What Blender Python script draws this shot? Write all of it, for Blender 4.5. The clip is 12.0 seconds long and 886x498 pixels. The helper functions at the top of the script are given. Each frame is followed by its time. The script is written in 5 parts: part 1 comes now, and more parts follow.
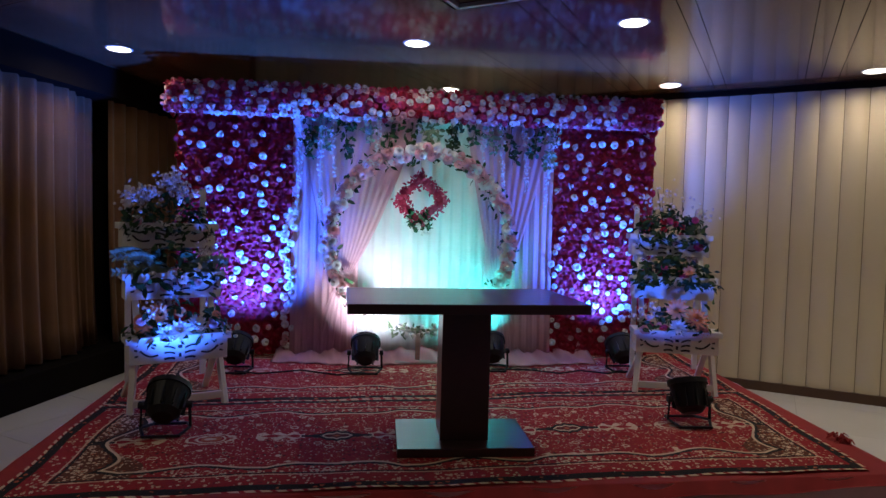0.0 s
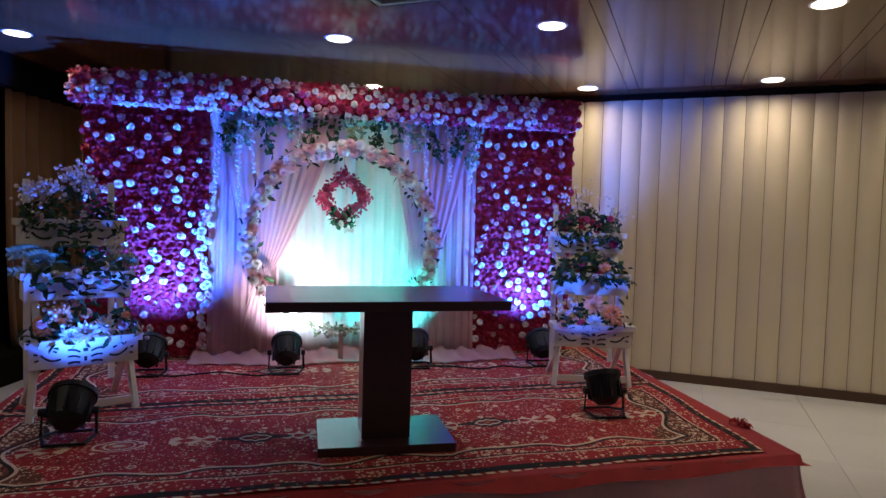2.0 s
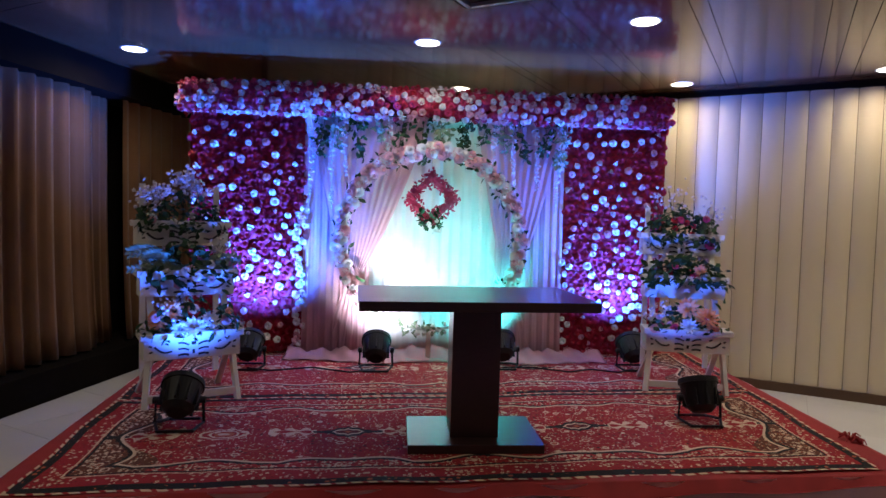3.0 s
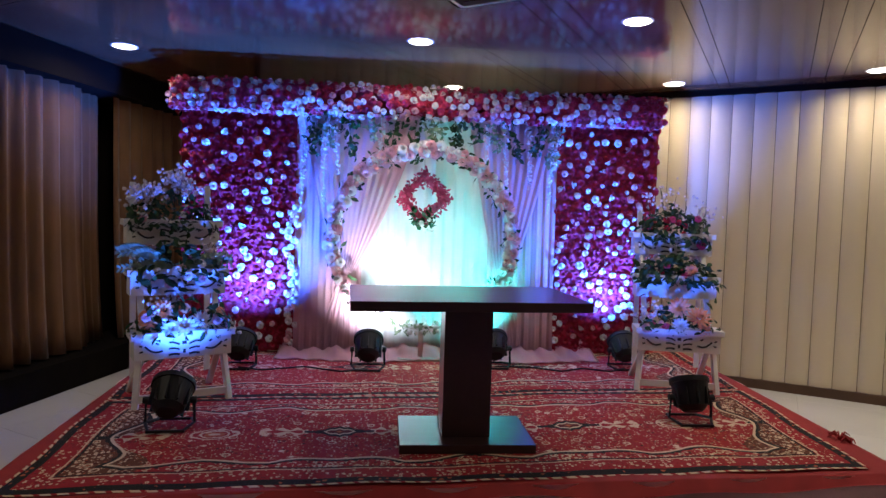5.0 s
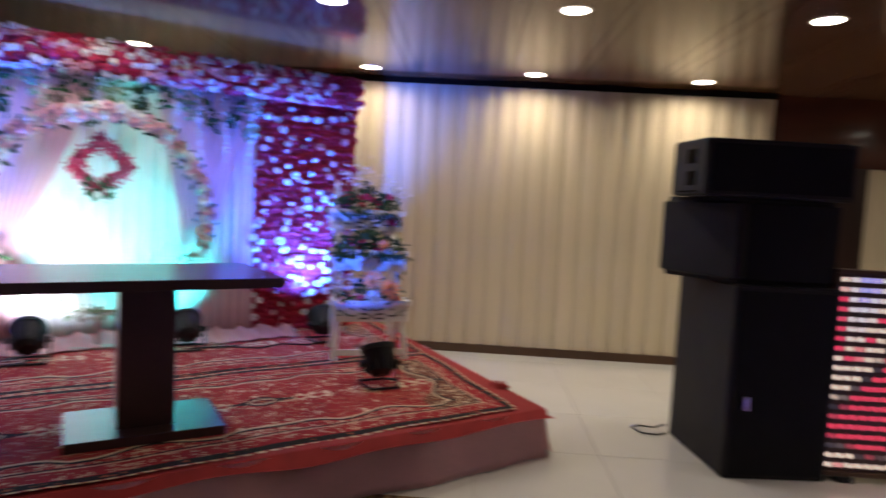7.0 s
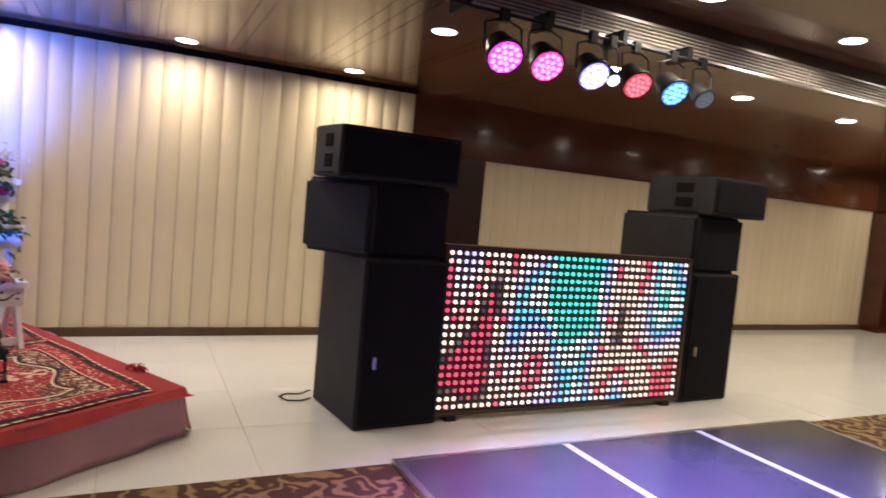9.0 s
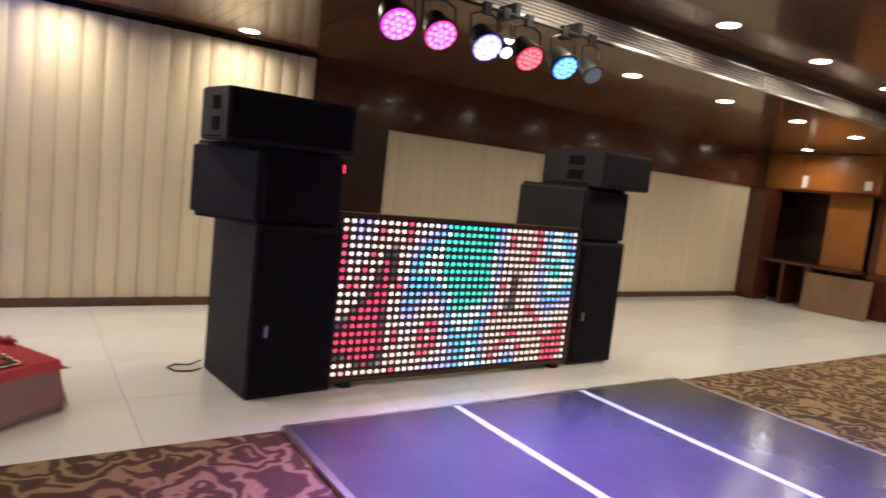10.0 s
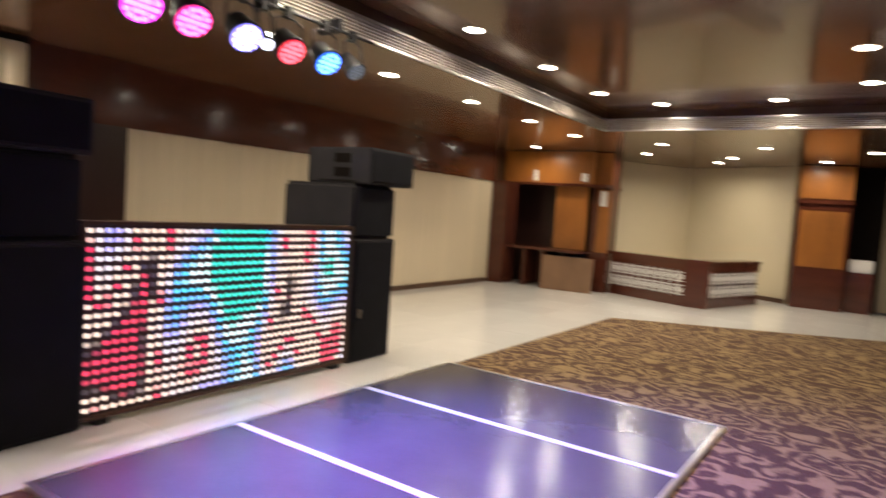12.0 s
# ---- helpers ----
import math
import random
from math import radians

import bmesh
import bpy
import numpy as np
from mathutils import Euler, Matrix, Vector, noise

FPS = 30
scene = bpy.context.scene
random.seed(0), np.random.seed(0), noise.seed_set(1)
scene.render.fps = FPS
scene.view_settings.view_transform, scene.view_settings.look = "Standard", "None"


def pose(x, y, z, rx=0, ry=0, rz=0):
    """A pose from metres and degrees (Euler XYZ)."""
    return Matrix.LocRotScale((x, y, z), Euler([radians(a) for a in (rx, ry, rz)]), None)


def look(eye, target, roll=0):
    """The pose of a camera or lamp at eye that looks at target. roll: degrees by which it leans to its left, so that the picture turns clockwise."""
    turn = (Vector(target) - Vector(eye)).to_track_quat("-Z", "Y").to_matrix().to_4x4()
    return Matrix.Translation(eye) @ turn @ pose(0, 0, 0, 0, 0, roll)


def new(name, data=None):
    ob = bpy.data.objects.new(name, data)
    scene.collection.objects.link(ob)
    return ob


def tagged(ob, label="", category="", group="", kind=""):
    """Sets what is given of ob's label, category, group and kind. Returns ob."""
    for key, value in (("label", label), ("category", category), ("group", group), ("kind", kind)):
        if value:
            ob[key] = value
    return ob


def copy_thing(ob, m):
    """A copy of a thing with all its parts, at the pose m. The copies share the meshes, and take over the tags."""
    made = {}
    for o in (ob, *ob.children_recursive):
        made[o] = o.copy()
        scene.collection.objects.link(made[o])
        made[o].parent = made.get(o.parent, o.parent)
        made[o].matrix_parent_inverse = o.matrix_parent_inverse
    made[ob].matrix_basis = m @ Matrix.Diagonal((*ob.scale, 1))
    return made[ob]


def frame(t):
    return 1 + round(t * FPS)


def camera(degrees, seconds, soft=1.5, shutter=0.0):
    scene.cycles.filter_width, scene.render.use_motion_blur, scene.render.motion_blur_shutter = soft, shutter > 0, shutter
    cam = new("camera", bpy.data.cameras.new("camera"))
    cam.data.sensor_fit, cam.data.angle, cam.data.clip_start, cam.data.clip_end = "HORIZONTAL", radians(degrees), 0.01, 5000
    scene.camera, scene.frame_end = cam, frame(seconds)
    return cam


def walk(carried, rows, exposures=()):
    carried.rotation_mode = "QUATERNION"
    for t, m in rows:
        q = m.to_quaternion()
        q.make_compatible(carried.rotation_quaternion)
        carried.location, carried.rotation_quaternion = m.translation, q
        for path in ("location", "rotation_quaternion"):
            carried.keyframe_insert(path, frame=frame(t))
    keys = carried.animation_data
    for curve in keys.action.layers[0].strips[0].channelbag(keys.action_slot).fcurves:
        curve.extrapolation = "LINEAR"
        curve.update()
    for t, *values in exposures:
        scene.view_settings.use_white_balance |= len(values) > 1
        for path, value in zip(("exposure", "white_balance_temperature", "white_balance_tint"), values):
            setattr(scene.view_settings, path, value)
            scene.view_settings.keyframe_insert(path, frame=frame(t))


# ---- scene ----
cam = camera(69.6, 12.0, shutter=0.7)
PATH = [
    (0, (0.987, -0.132, 1.518), (0.063, 1.64, 1.426), 1.5),
    (0.5, (0.995, -0.136, 1.523), (0.091, 1.645, 1.429), 1.7),
    (1, (0.998, -0.14, 1.517), (0.138, 1.664, 1.432), 1.7),
    (1.5, (1.005, -0.134, 1.523), (0.222, 1.704, 1.436), 2.0),
    (2, (1.014, -0.124, 1.511), (0.299, 1.742, 1.421), 1.7),
    (2.5, (1.0, -0.139, 1.509), (0.17, 1.679, 1.436), 1.8),
    (3, (0.994, -0.153, 1.512), (0.042, 1.604, 1.417), 1.6),
    (3.5, (0.997, -0.152, 1.52), (0.037, 1.599, 1.411), 1.4),
    (5.5, (1.0, -0.144, 1.521), (0.073, 1.626, 1.422), 1.8),
    (6, (1.013, -0.2, 1.514), (0.116, 1.584, 1.401), 1.9),
    (6.5, (1.063, -0.129, 1.529), (0.527, 1.793, 1.396), 2.8),
    (7, (1.109, -0.124, 1.514), (1.026, 1.869, 1.379), 3.1),
    (7.5, (1.154, -0.156, 1.515), (1.446, 1.818, 1.373), 3.9),
    (9.5, (1.358, -0.338, 1.536), (2.343, 1.395, 1.368), 5.5),
    (10, (1.408, -0.379, 1.536), (2.519, 1.272, 1.334), 6.2),
    (10.5, (1.477, -0.347, 1.53), (2.724, 1.213, 1.419), 5.6),
    (11, (1.424, -0.295, 1.532), (2.716, 1.23, 1.472), 1.9),
    (11.5, (1.352, -0.228, 1.535), (2.726, 1.223, 1.442), 2.9),
    (11.6, (1.336, -0.233, 1.521), (2.775, 1.153, 1.424), 3.3),
    (12, (1.374, -0.224, 1.494), (3.018, 0.908, 1.364), 3.9),
]
walk(cam, [(t, look(eye, goal, roll)) for t, eye, goal, roll in PATH],
     exposures=[(0, -1.62), (0.5, -1.35), (1, -1.25), (1.5, -1.15), (2.5, -1.25), (3.5, -0.75), (5.5, -1.0), (6, -1.5), (6.5, -1.25), (7, -0.65), (7.5, -0.3),
                (9.5, 0.0), (10, -0.1), (10.5, 0.0), (11, 0.25), (12, 0.15)])

# ---------- light ----------
world = bpy.data.worlds.new("world")
scene.world = world
world.use_nodes = True
world.node_tree.nodes["Background"].inputs[0].default_value = (0.012, 0.010, 0.012, 1)
world.node_tree.nodes["Background"].inputs[1].default_value = 0.4
scene.view_settings.exposure = 0.0
WARM = (1.0, 0.87, 0.69)
DOWN_WATT = 15.0

A33 = 33.0
CX, CY = 1.65, 3.78          # front corner of the stage
CEIL, COFFER, WALL_Y, DECK = 2.81, 3.09, 6.64, 0.302
WALL_N = 6.50                # the padded section nearer to the stage


def stage(u, v, z=DECK, rz=0.0, rx=0.0, ry=0.0):
    """A pose on the stage: u along its front edge, v into its depth."""
    a = radians(A33)
    return pose(CX + u * math.cos(a) - v * math.sin(a), CY + u * math.sin(a) + v * math.cos(a), z, rx, ry, A33 + rz)


# ---------- materials ----------
def shader(name, color, rough=0.5, metal=0.0, vary=0.12, scale=6.0, bump=0.0, bump_scale=60.0, coat=0.0, random_tint=0.0,
           emit=None, power=0.0, sheen=0.0, stretch=(1, 1, 1), trans=0.0, spec=0.5):
    """A Principled surface with coarse and fine variation of tone, and fine relief."""
    m = bpy.data.materials.new(name)
    m.use_nodes = True
    t = m.node_tree
    b = t.nodes["Principled BSDF"]
    co = t.nodes.new("ShaderNodeTexCoord")
    mp = t.nodes.new("ShaderNodeMapping")
    mp.inputs["Scale"].default_value = stretch
    t.links.new(co.outputs["Object"], mp.inputs["Vector"])
    n1 = t.nodes.new("ShaderNodeTexNoise")
    n1.inputs["Scale"].default_value = scale
    n1.inputs["Detail"].default_value = 4
    n2 = t.nodes.new("ShaderNodeTexNoise")
    n2.inputs["Scale"].default_value = bump_scale
    n2.inputs["Detail"].default_value = 3
    for n in (n1, n2):
        t.links.new(mp.outputs[0], n.inputs["Vector"])
    add = t.nodes.new("ShaderNodeMath")
    add.operation = "MULTIPLY_ADD"
    t.links.new(n1.outputs[0], add.inputs[0])
    add.inputs[1].default_value = 0.7
    half = t.nodes.new("ShaderNodeMath")
    half.operation = "MULTIPLY"
    half.inputs[1].default_value = 0.3
    t.links.new(n2.outputs[0], half.inputs[0])
    t.links.new(half.outputs[0], add.inputs[2])
    ramp = t.nodes.new("ShaderNodeMapRange")
    ramp.inputs["From Min"].default_value, ramp.inputs["From Max"].default_value = 0.3, 0.7
    ramp.inputs["To Min"].default_value, ramp.inputs["To Max"].default_value = 1 - vary, 1 + vary
    t.links.new(add.outputs[0], ramp.inputs["Value"])
    value = ramp.outputs[0]
    if random_tint:
        info = t.nodes.new("ShaderNodeObjectInfo")
        geo = t.nodes.new("ShaderNodeNewGeometry")
        s = t.nodes.new("ShaderNodeMath")
        s.operation = "ADD"
        t.links.new(info.outputs["Random"], s.inputs[0])
        t.links.new(geo.outputs["Random Per Island"], s.inputs[1])
        f = t.nodes.new("ShaderNodeMath")
        f.operation = "FRACT"
        t.links.new(s.outputs[0], f.inputs[0])
        r = t.nodes.new("ShaderNodeMapRange")
        r.inputs["To Min"].default_value, r.inputs["To Max"].default_value = 1 - random_tint, 1 + random_tint
        t.links.new(f.outputs[0], r.inputs["Value"])
        mul = t.nodes.new("ShaderNodeMath")
        mul.operation = "MULTIPLY"
        t.links.new(value, mul.inputs[0])
        t.links.new(r.outputs[0], mul.inputs[1])
        value = mul.outputs[0]
    hue = t.nodes.new("ShaderNodeHueSaturation")
    hue.inputs["Color"].default_value = (*color, 1)
    t.links.new(value, hue.inputs["Value"])
    t.links.new(hue.outputs[0], b.inputs["Base Color"])
    b.inputs["Roughness"].default_value = rough
    b.inputs["Metallic"].default_value = metal
    b.inputs["Specular IOR Level"].default_value = spec
    b.inputs["Coat Weight"].default_value = coat
    b.inputs["Coat Roughness"].default_value = 0.06
    b.inputs["Sheen Weight"].default_value = sheen
    b.inputs["Transmission Weight"].default_value = trans
    if bump:
        bp = t.nodes.new("ShaderNodeBump")
        bp.inputs["Strength"].default_value = bump
        bp.inputs["Distance"].default_value = 0.01
        t.links.new(n2.outputs[0], bp.inputs["Height"])
        t.links.new(bp.outputs[0], b.inputs["Normal"])
    if emit:
        b.inputs["Emission Color"].default_value = (*emit, 1)
        b.inputs["Emission Strength"].default_value = power
    return m


CREAM = shader("cream_padded_vinyl", (0.60, 0.51, 0.36), 0.5, vary=0.06, scale=1.2, bump=0.06, bump_scale=160, random_tint=0.04)
CREAM_WALL = shader("cream_wall_paint", (0.60, 0.52, 0.36), 0.6, vary=0.05, scale=1.0, bump=0.05)
WOOD_DARK = shader("dark_red_wood_laminate", (0.075, 0.020, 0.011), 0.18, vary=0.22, scale=1.6, bump=0.02, stretch=(1, 1, 4), coat=0.35)
WOOD_MID = shader("honey_brown_wood_veneer", (0.29, 0.105, 0.020), 0.3, vary=0.35, scale=3, stretch=(1, 1, 0.25), coat=0.3, bump=0.03)
WOOD_CEIL = shader("glossy_walnut_ceiling_laminate", (0.135, 0.066, 0.034), 0.17, vary=0.35, scale=1.4, stretch=(2.5, 0.4, 1), coat=0.35)
WOOD_BLACK = shader("almost_black_door_wood", (0.022, 0.009, 0.007), 0.3, vary=0.25, scale=3, stretch=(1, 1, 0.3))
PAINTED_ALU = shader("beige_painted_aluminium", (0.50, 0.46, 0.40), 0.45, vary=0.08, scale=6)
# near-black stand-in for shade in gaps and recesses; also colours plinth and pelmet
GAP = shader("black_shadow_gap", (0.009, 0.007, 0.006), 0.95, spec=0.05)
SKIRTING = shader("dark_brown_skirting_wood", (0.07, 0.035, 0.018), 0.35, vary=0.2, scale=5)
CURTAIN = shader("brown_velvet_curtain", (0.33, 0.165, 0.075), 0.85, vary=0.15, scale=3, bump=0.2, bump_scale=220, sheen=0.4)
TILE = shader("polished_cream_marble_tile", (0.73, 0.72, 0.68), 0.11, vary=0.06, scale=1.5, random_tint=0.03, coat=0.2)
GROUT = shader("grey_grout", (0.35, 0.33, 0.30), 0.8)
TABLE_WOOD = shader("dark_wenge_table_laminate", (0.035, 0.016, 0.014), 0.28, vary=0.3, scale=4, stretch=(0.4, 4, 1), coat=0.2)
BLACK_CAB = shader("black_textured_speaker_paint", (0.017, 0.016, 0.018), 0.6, vary=0.3, scale=4, bump=0.15, bump_scale=400, spec=0.25)
BLACK_CLOTH = shader("black_speaker_grille_cloth", (0.006, 0.006, 0.008), 0.85, vary=0.3, scale=5, bump=0.2, bump_scale=500, spec=0.2)
BLACK_METAL = shader("black_lamp_housing_metal", (0.007, 0.007, 0.008), 0.5, vary=0.2, scale=20, spec=0.35)
SILVER = shader("satin_aluminium", (0.62, 0.60, 0.56), 0.28, metal=0.9, vary=0.08, scale=10)
WHITE_WOOD = shader("white_painted_wood", (0.78, 0.77, 0.74), 0.4, vary=0.06, scale=9, bump=0.05)
CUT_DARK = shader("dark_cutout_recess", (0.03, 0.028, 0.03), 0.8)
LENS_GLOW = shader("lit_downlight_diffuser", (0.9, 0.85, 0.8), 0.4, emit=(1.0, 0.90, 0.74), power=20)
PINK_SATIN = shader("dusty_pink_satin", (0.85, 0.51, 0.54), 0.38, vary=0.12, scale=4, sheen=0.3, bump=0.05)
PINK_SHEER = shader("pale_pink_drape_cloth", (0.76, 0.47, 0.51), 0.55, vary=0.08, scale=5, sheen=0.3, bump=0.08, bump_scale=250)
WHITE_DRAPE = shader("white_satin_drape", (0.80, 0.80, 0.80), 0.42, vary=0.06, scale=5, bump=0.05, bump_scale=200)
RED_CLOTH = shader("deep_red_felt", (0.33, 0.02, 0.022), 0.85, vary=0.2, scale=8, bump=0.2, bump_scale=300)
FLOOR_SHEET = shader("dark_plum_vinyl_dance_sheet", (0.080, 0.072, 0.080), 0.19, vary=0.15, scale=2)
TAPE = shader("white_floor_tape", (0.72, 0.70, 0.70), 0.4, vary=0.08, scale=20)


# ---------- mesh helpers ----------
def part(name, bm, material, parent=None, label="", smooth=False):
    """One mesh object from a bmesh, under a thing or a part."""
    me = bpy.data.meshes.new(name)
    bm.to_mesh(me)
    bm.free()
    me.materials.append(material)
    if smooth:
        me.polygons.foreach_set("use_smooth", [True] * len(me.polygons))
    ob = new(name, me)
    if parent:
        ob.parent = parent
    if label:
        ob["label"] = label
    return ob


def thing(name, m, label, category, group="", kind=""):
    ob = new(name)
    ob.matrix_world = m
    return tagged(ob, label, category, group, kind)


def solid(name, bm, material, label, category, group="", kind="", m=None, smooth=False):
    ob = part(name, bm, material, None, "", smooth)
    if m is not None:
        ob.matrix_world = m
    return tagged(ob, label, category, group, kind)


def add_box(bm, x0, x1, y0, y1, z0, z1, bevel=0.0, m=None):
    r = bmesh.ops.create_cube(bm, size=1.0, matrix=Matrix.LocRotScale(((x0 + x1) / 2, (y0 + y1) / 2, (z0 + z1) / 2), None, (x1 - x0, y1 - y0, z1 - z0)))
    vs = r["verts"]
    if bevel:
        es = list({e for v in vs for e in v.link_edges})
        q = bmesh.ops.bevel(bm, geom=es, offset=bevel, segments=2, affect="EDGES", profile=0.7)
        vs = list({v for f in q["faces"] for v in f.verts} | {v for v in vs if v.is_valid})
    if m is not None:
        bmesh.ops.transform(bm, matrix=m, verts=vs)
    return vs


def box(*a, **k):
    bm = bmesh.new()
    add_box(bm, *a, **k)
    return bm


def add_cyl(bm, r0, r1, h, m=None, seg=20, caps=True):
    r = bmesh.ops.create_cone(bm, cap_ends=caps, segments=seg, radius1=r0, radius2=r1, depth=h, matrix=m or Matrix())
    return r["verts"]


def add_bar(bm, a, b, w, d=None):
    """A square bar from a to b."""
    a, b = Vector(a), Vector(b)
    q = (b - a).to_track_quat("Z", "Y").to_matrix().to_4x4()
    m = Matrix.Translation((a + b) / 2) @ q @ Matrix.Diagonal((w, d or w, (b - a).length, 1))
    return bmesh.ops.create_cube(bm, size=1.0, matrix=m)["verts"]


def add_tube(bm, pts, r, seg=8, taper=1.0):
    """A round tube along points."""
    rings, n = [], len(pts)
    pts = [Vector(p) for p in pts]
    for i, p in enumerate(pts):
        d = (pts[min(i + 1, n - 1)] - pts[max(i - 1, 0)]).normalized()
        q = d.to_track_quat("Z", "Y")
        rr = r * (1 + (taper - 1) * i / max(n - 1, 1))
        rings.append([bm.verts.new(p + q @ Vector((rr * math.cos(2 * math.pi * k / seg), rr * math.sin(2 * math.pi * k / seg), 0))) for k in range(seg)])
    for a, b in zip(rings, rings[1:]):
        for k in range(seg):
            bm.faces.new((a[k], a[(k + 1) % seg], b[(k + 1) % seg], b[k]))
    bm.faces.new(rings[0][::-1])
    bm.faces.new(rings[-1])


def add_prism(bm, poly, z0, z1):
    lo = [bm.verts.new((x, y, z0)) for x, y in poly]
    hi = [bm.verts.new((x, y, z1)) for x, y in poly]
    n = len(poly)
    for i in range(n):
        bm.faces.new((lo[i], lo[(i + 1) % n], hi[(i + 1) % n], hi[i]))
    bm.faces.new(lo[::-1])
    bm.faces.new(hi)
    bmesh.ops.recalc_face_normals(bm, faces=bm.faces[:])


def prism(poly, z0, z1):
    bm = bmesh.new()
    add_prism(bm, poly, z0, z1)
    return bm


def add_sheet(bm, fn, nu, nv, thick=0.0):
    """A grid of quads from fn(s, t), s and t in 0..1."""
    g = [[bm.verts.new(fn(i / nu, j / nv)) for j in range(nv + 1)] for i in range(nu + 1)]
    fs = [bm.faces.new((g[i][j], g[i + 1][j], g[i + 1][j + 1], g[i][j + 1])) for i in range(nu) for j in range(nv)]
    if thick:
        bmesh.ops.solidify(bm, geom=fs, thickness=thick)


def sheet(fn, nu, nv, thick=0.0):
    bm = bmesh.new()
    add_sheet(bm, fn, nu, nv, thick)
    return bm


# ---------- floor, walls, ceiling ----------
floor = solid("floor", box(-7, 19, -6, 9, -0.12, -0.006), GROUT, "pale polished tile floor of the banquet hall", "floor", kind="structure")

wall_north = solid("wall_north", box(-7, 14.2, WALL_Y + 0.04, WALL_Y + 0.22, -0.05, 3.2), SKIRTING,
                   "hall wall faced with cream padded vertical strips", "wall", kind="structure")
part("inner_wall", box(-7, 4.10, WALL_N + 0.04, WALL_Y + 0.039, 0, CEIL - 0.003), SKIRTING, wall_north)
# black strip in front of the wall paints the shade of a recessed gap
part("cornice_gap", box(-7, 4.10, WALL_N - 0.03, WALL_N + 0.04, 2.755, CEIL - 0.003), GAP, wall_north, "black strip standing in for the shadow gap under the ceiling")
part("skirting", box(-7, 4.10, WALL_N - 0.025, WALL_N + 0.04, 0, 0.085, bevel=0.004), SKIRTING, wall_north, "dark brown wooden skirting")
part("skirting", box(5.12, 13.05, WALL_Y - 0.025, WALL_Y + 0.04, 0, 0.085, bevel=0.004), SKIRTING, wall_north, "dark brown wooden skirting")
part("wood_frieze", box(4.10, 13.05, WALL_Y - 0.04, WALL_Y + 0.04, 2.12, CEIL), WOOD_DARK, wall_north, "glossy dark red wooden frieze")
part("wood_post", box(4.10, 5.115, WALL_Y - 0.06, WALL_Y + 0.04, 0, 2.118), WOOD_BLACK, wall_north, "almost black wooden door leaf")

# left wall with its curtains and black plinth
LEFT = pose(-3.95, 2.52, 0, 0, 0, 19.5)
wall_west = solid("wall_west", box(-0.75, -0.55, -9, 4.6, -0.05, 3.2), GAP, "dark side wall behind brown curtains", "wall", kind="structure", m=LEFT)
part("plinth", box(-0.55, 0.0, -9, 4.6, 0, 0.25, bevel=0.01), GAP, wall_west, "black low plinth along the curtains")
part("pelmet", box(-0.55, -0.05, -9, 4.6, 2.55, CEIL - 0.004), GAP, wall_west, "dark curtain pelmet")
wall_south = solid("wall_south", box(-7, 19, -6.2, -6, -0.05, 3.3), CREAM_WALL, "plain cream wall closing the hall", "wall", kind="structure")
wall_east = solid("wall_east", box(18.6, 18.8, -6, 9, -0.05, 3.3), CREAM_WALL, "plain cream wall at the far end", "wall", kind="structure")
wall_back = solid("wall_back", box(14.2, 19, 8.0, 8.2, -0.05, 3.2), CREAM_WALL, "plain cream wall closing the far corner", "wall", kind="structure")


def curtain(y0, y1, folds, name_label, back=-0.22):
    def fn(s, t):
        y = y0 + (y1 - y0) * s
        z = 0.27 + (2.56 - 0.27) * t
        w = math.sin(s * folds * 2 * math.pi + 0.6 * math.sin(s * 9)) * 0.045 + math.sin(s * folds * 4.3 * math.pi + 1) * 0.012
        return (back + w * (1.1 - 0.35 * t) + 0.05 * (1 - t) ** 4, y + 0.03 * (1 - t) ** 2 * math.sin(s * 7), z)
    solid("curtain", sheet(fn, folds * 12, 10, 0.006), CURTAIN, name_label, "curtain", "hall curtains", m=LEFT, smooth=True)


curtain(-3.2, 0.95, 24, "long brown velvet curtain hanging in deep folds")
curtain(0.97, 1.35, 4, "brown velvet curtain set back in the shade", -0.36)
curtain(1.37, 4.4, 17, "brown velvet curtain hanging beside the flower backdrop")

# ceiling: soffit round a raised coffer
SX0, SX1, SY = -0.81, 10.75, 3.42
bm = bmesh.new()
JOINTS = (0.42, 0.52, 1.15, 1.27, 1.40)
cuts = sorted({round(j + 1.585 * k, 3) for j in JOINTS for k in range(-6, 12)})
cuts = [-7.0] + [c for c in cuts if -6.9 < c < 18.9] + [19.0]
for a, b in zip(cuts, cuts[1:]):
    add_box(bm, a + 0.0025, b - 0.0025, SY, 9, CEIL, CEIL + 0.12)
for k in range(8):
    add_box(bm, -7, SX0, SY - 1.2 * (k + 1) + 0.0025, SY - 1.2 * k - 0.0025, CEIL, CEIL + 0.12)
    add_box(bm, SX1, 19, SY - 1.2 * (k + 1) + 0.0025, SY - 1.2 * k - 0.0025, CEIL, CEIL + 0.12)
for k in range(10):
    add_box(bm, SX0 - 0.1 + 1.18 * k, SX0 - 0.1 + 1.18 * (k + 1) - 0.004, -6.2, SY + 0.1, COFFER, COFFER + 0.08)
add_box(bm, -7, 19, -6.2, 9, COFFER + 0.2, COFFER + 0.26)
ceiling = solid("ceiling", bm, WOOD_CEIL, "glossy walnut laminate ceiling with a raised middle", "ceiling", kind="structure")

# air grille round the coffer
trim = thing("trim", Matrix(), "silver framed linear air grille round the raised ceiling", "air grille", kind="structure")


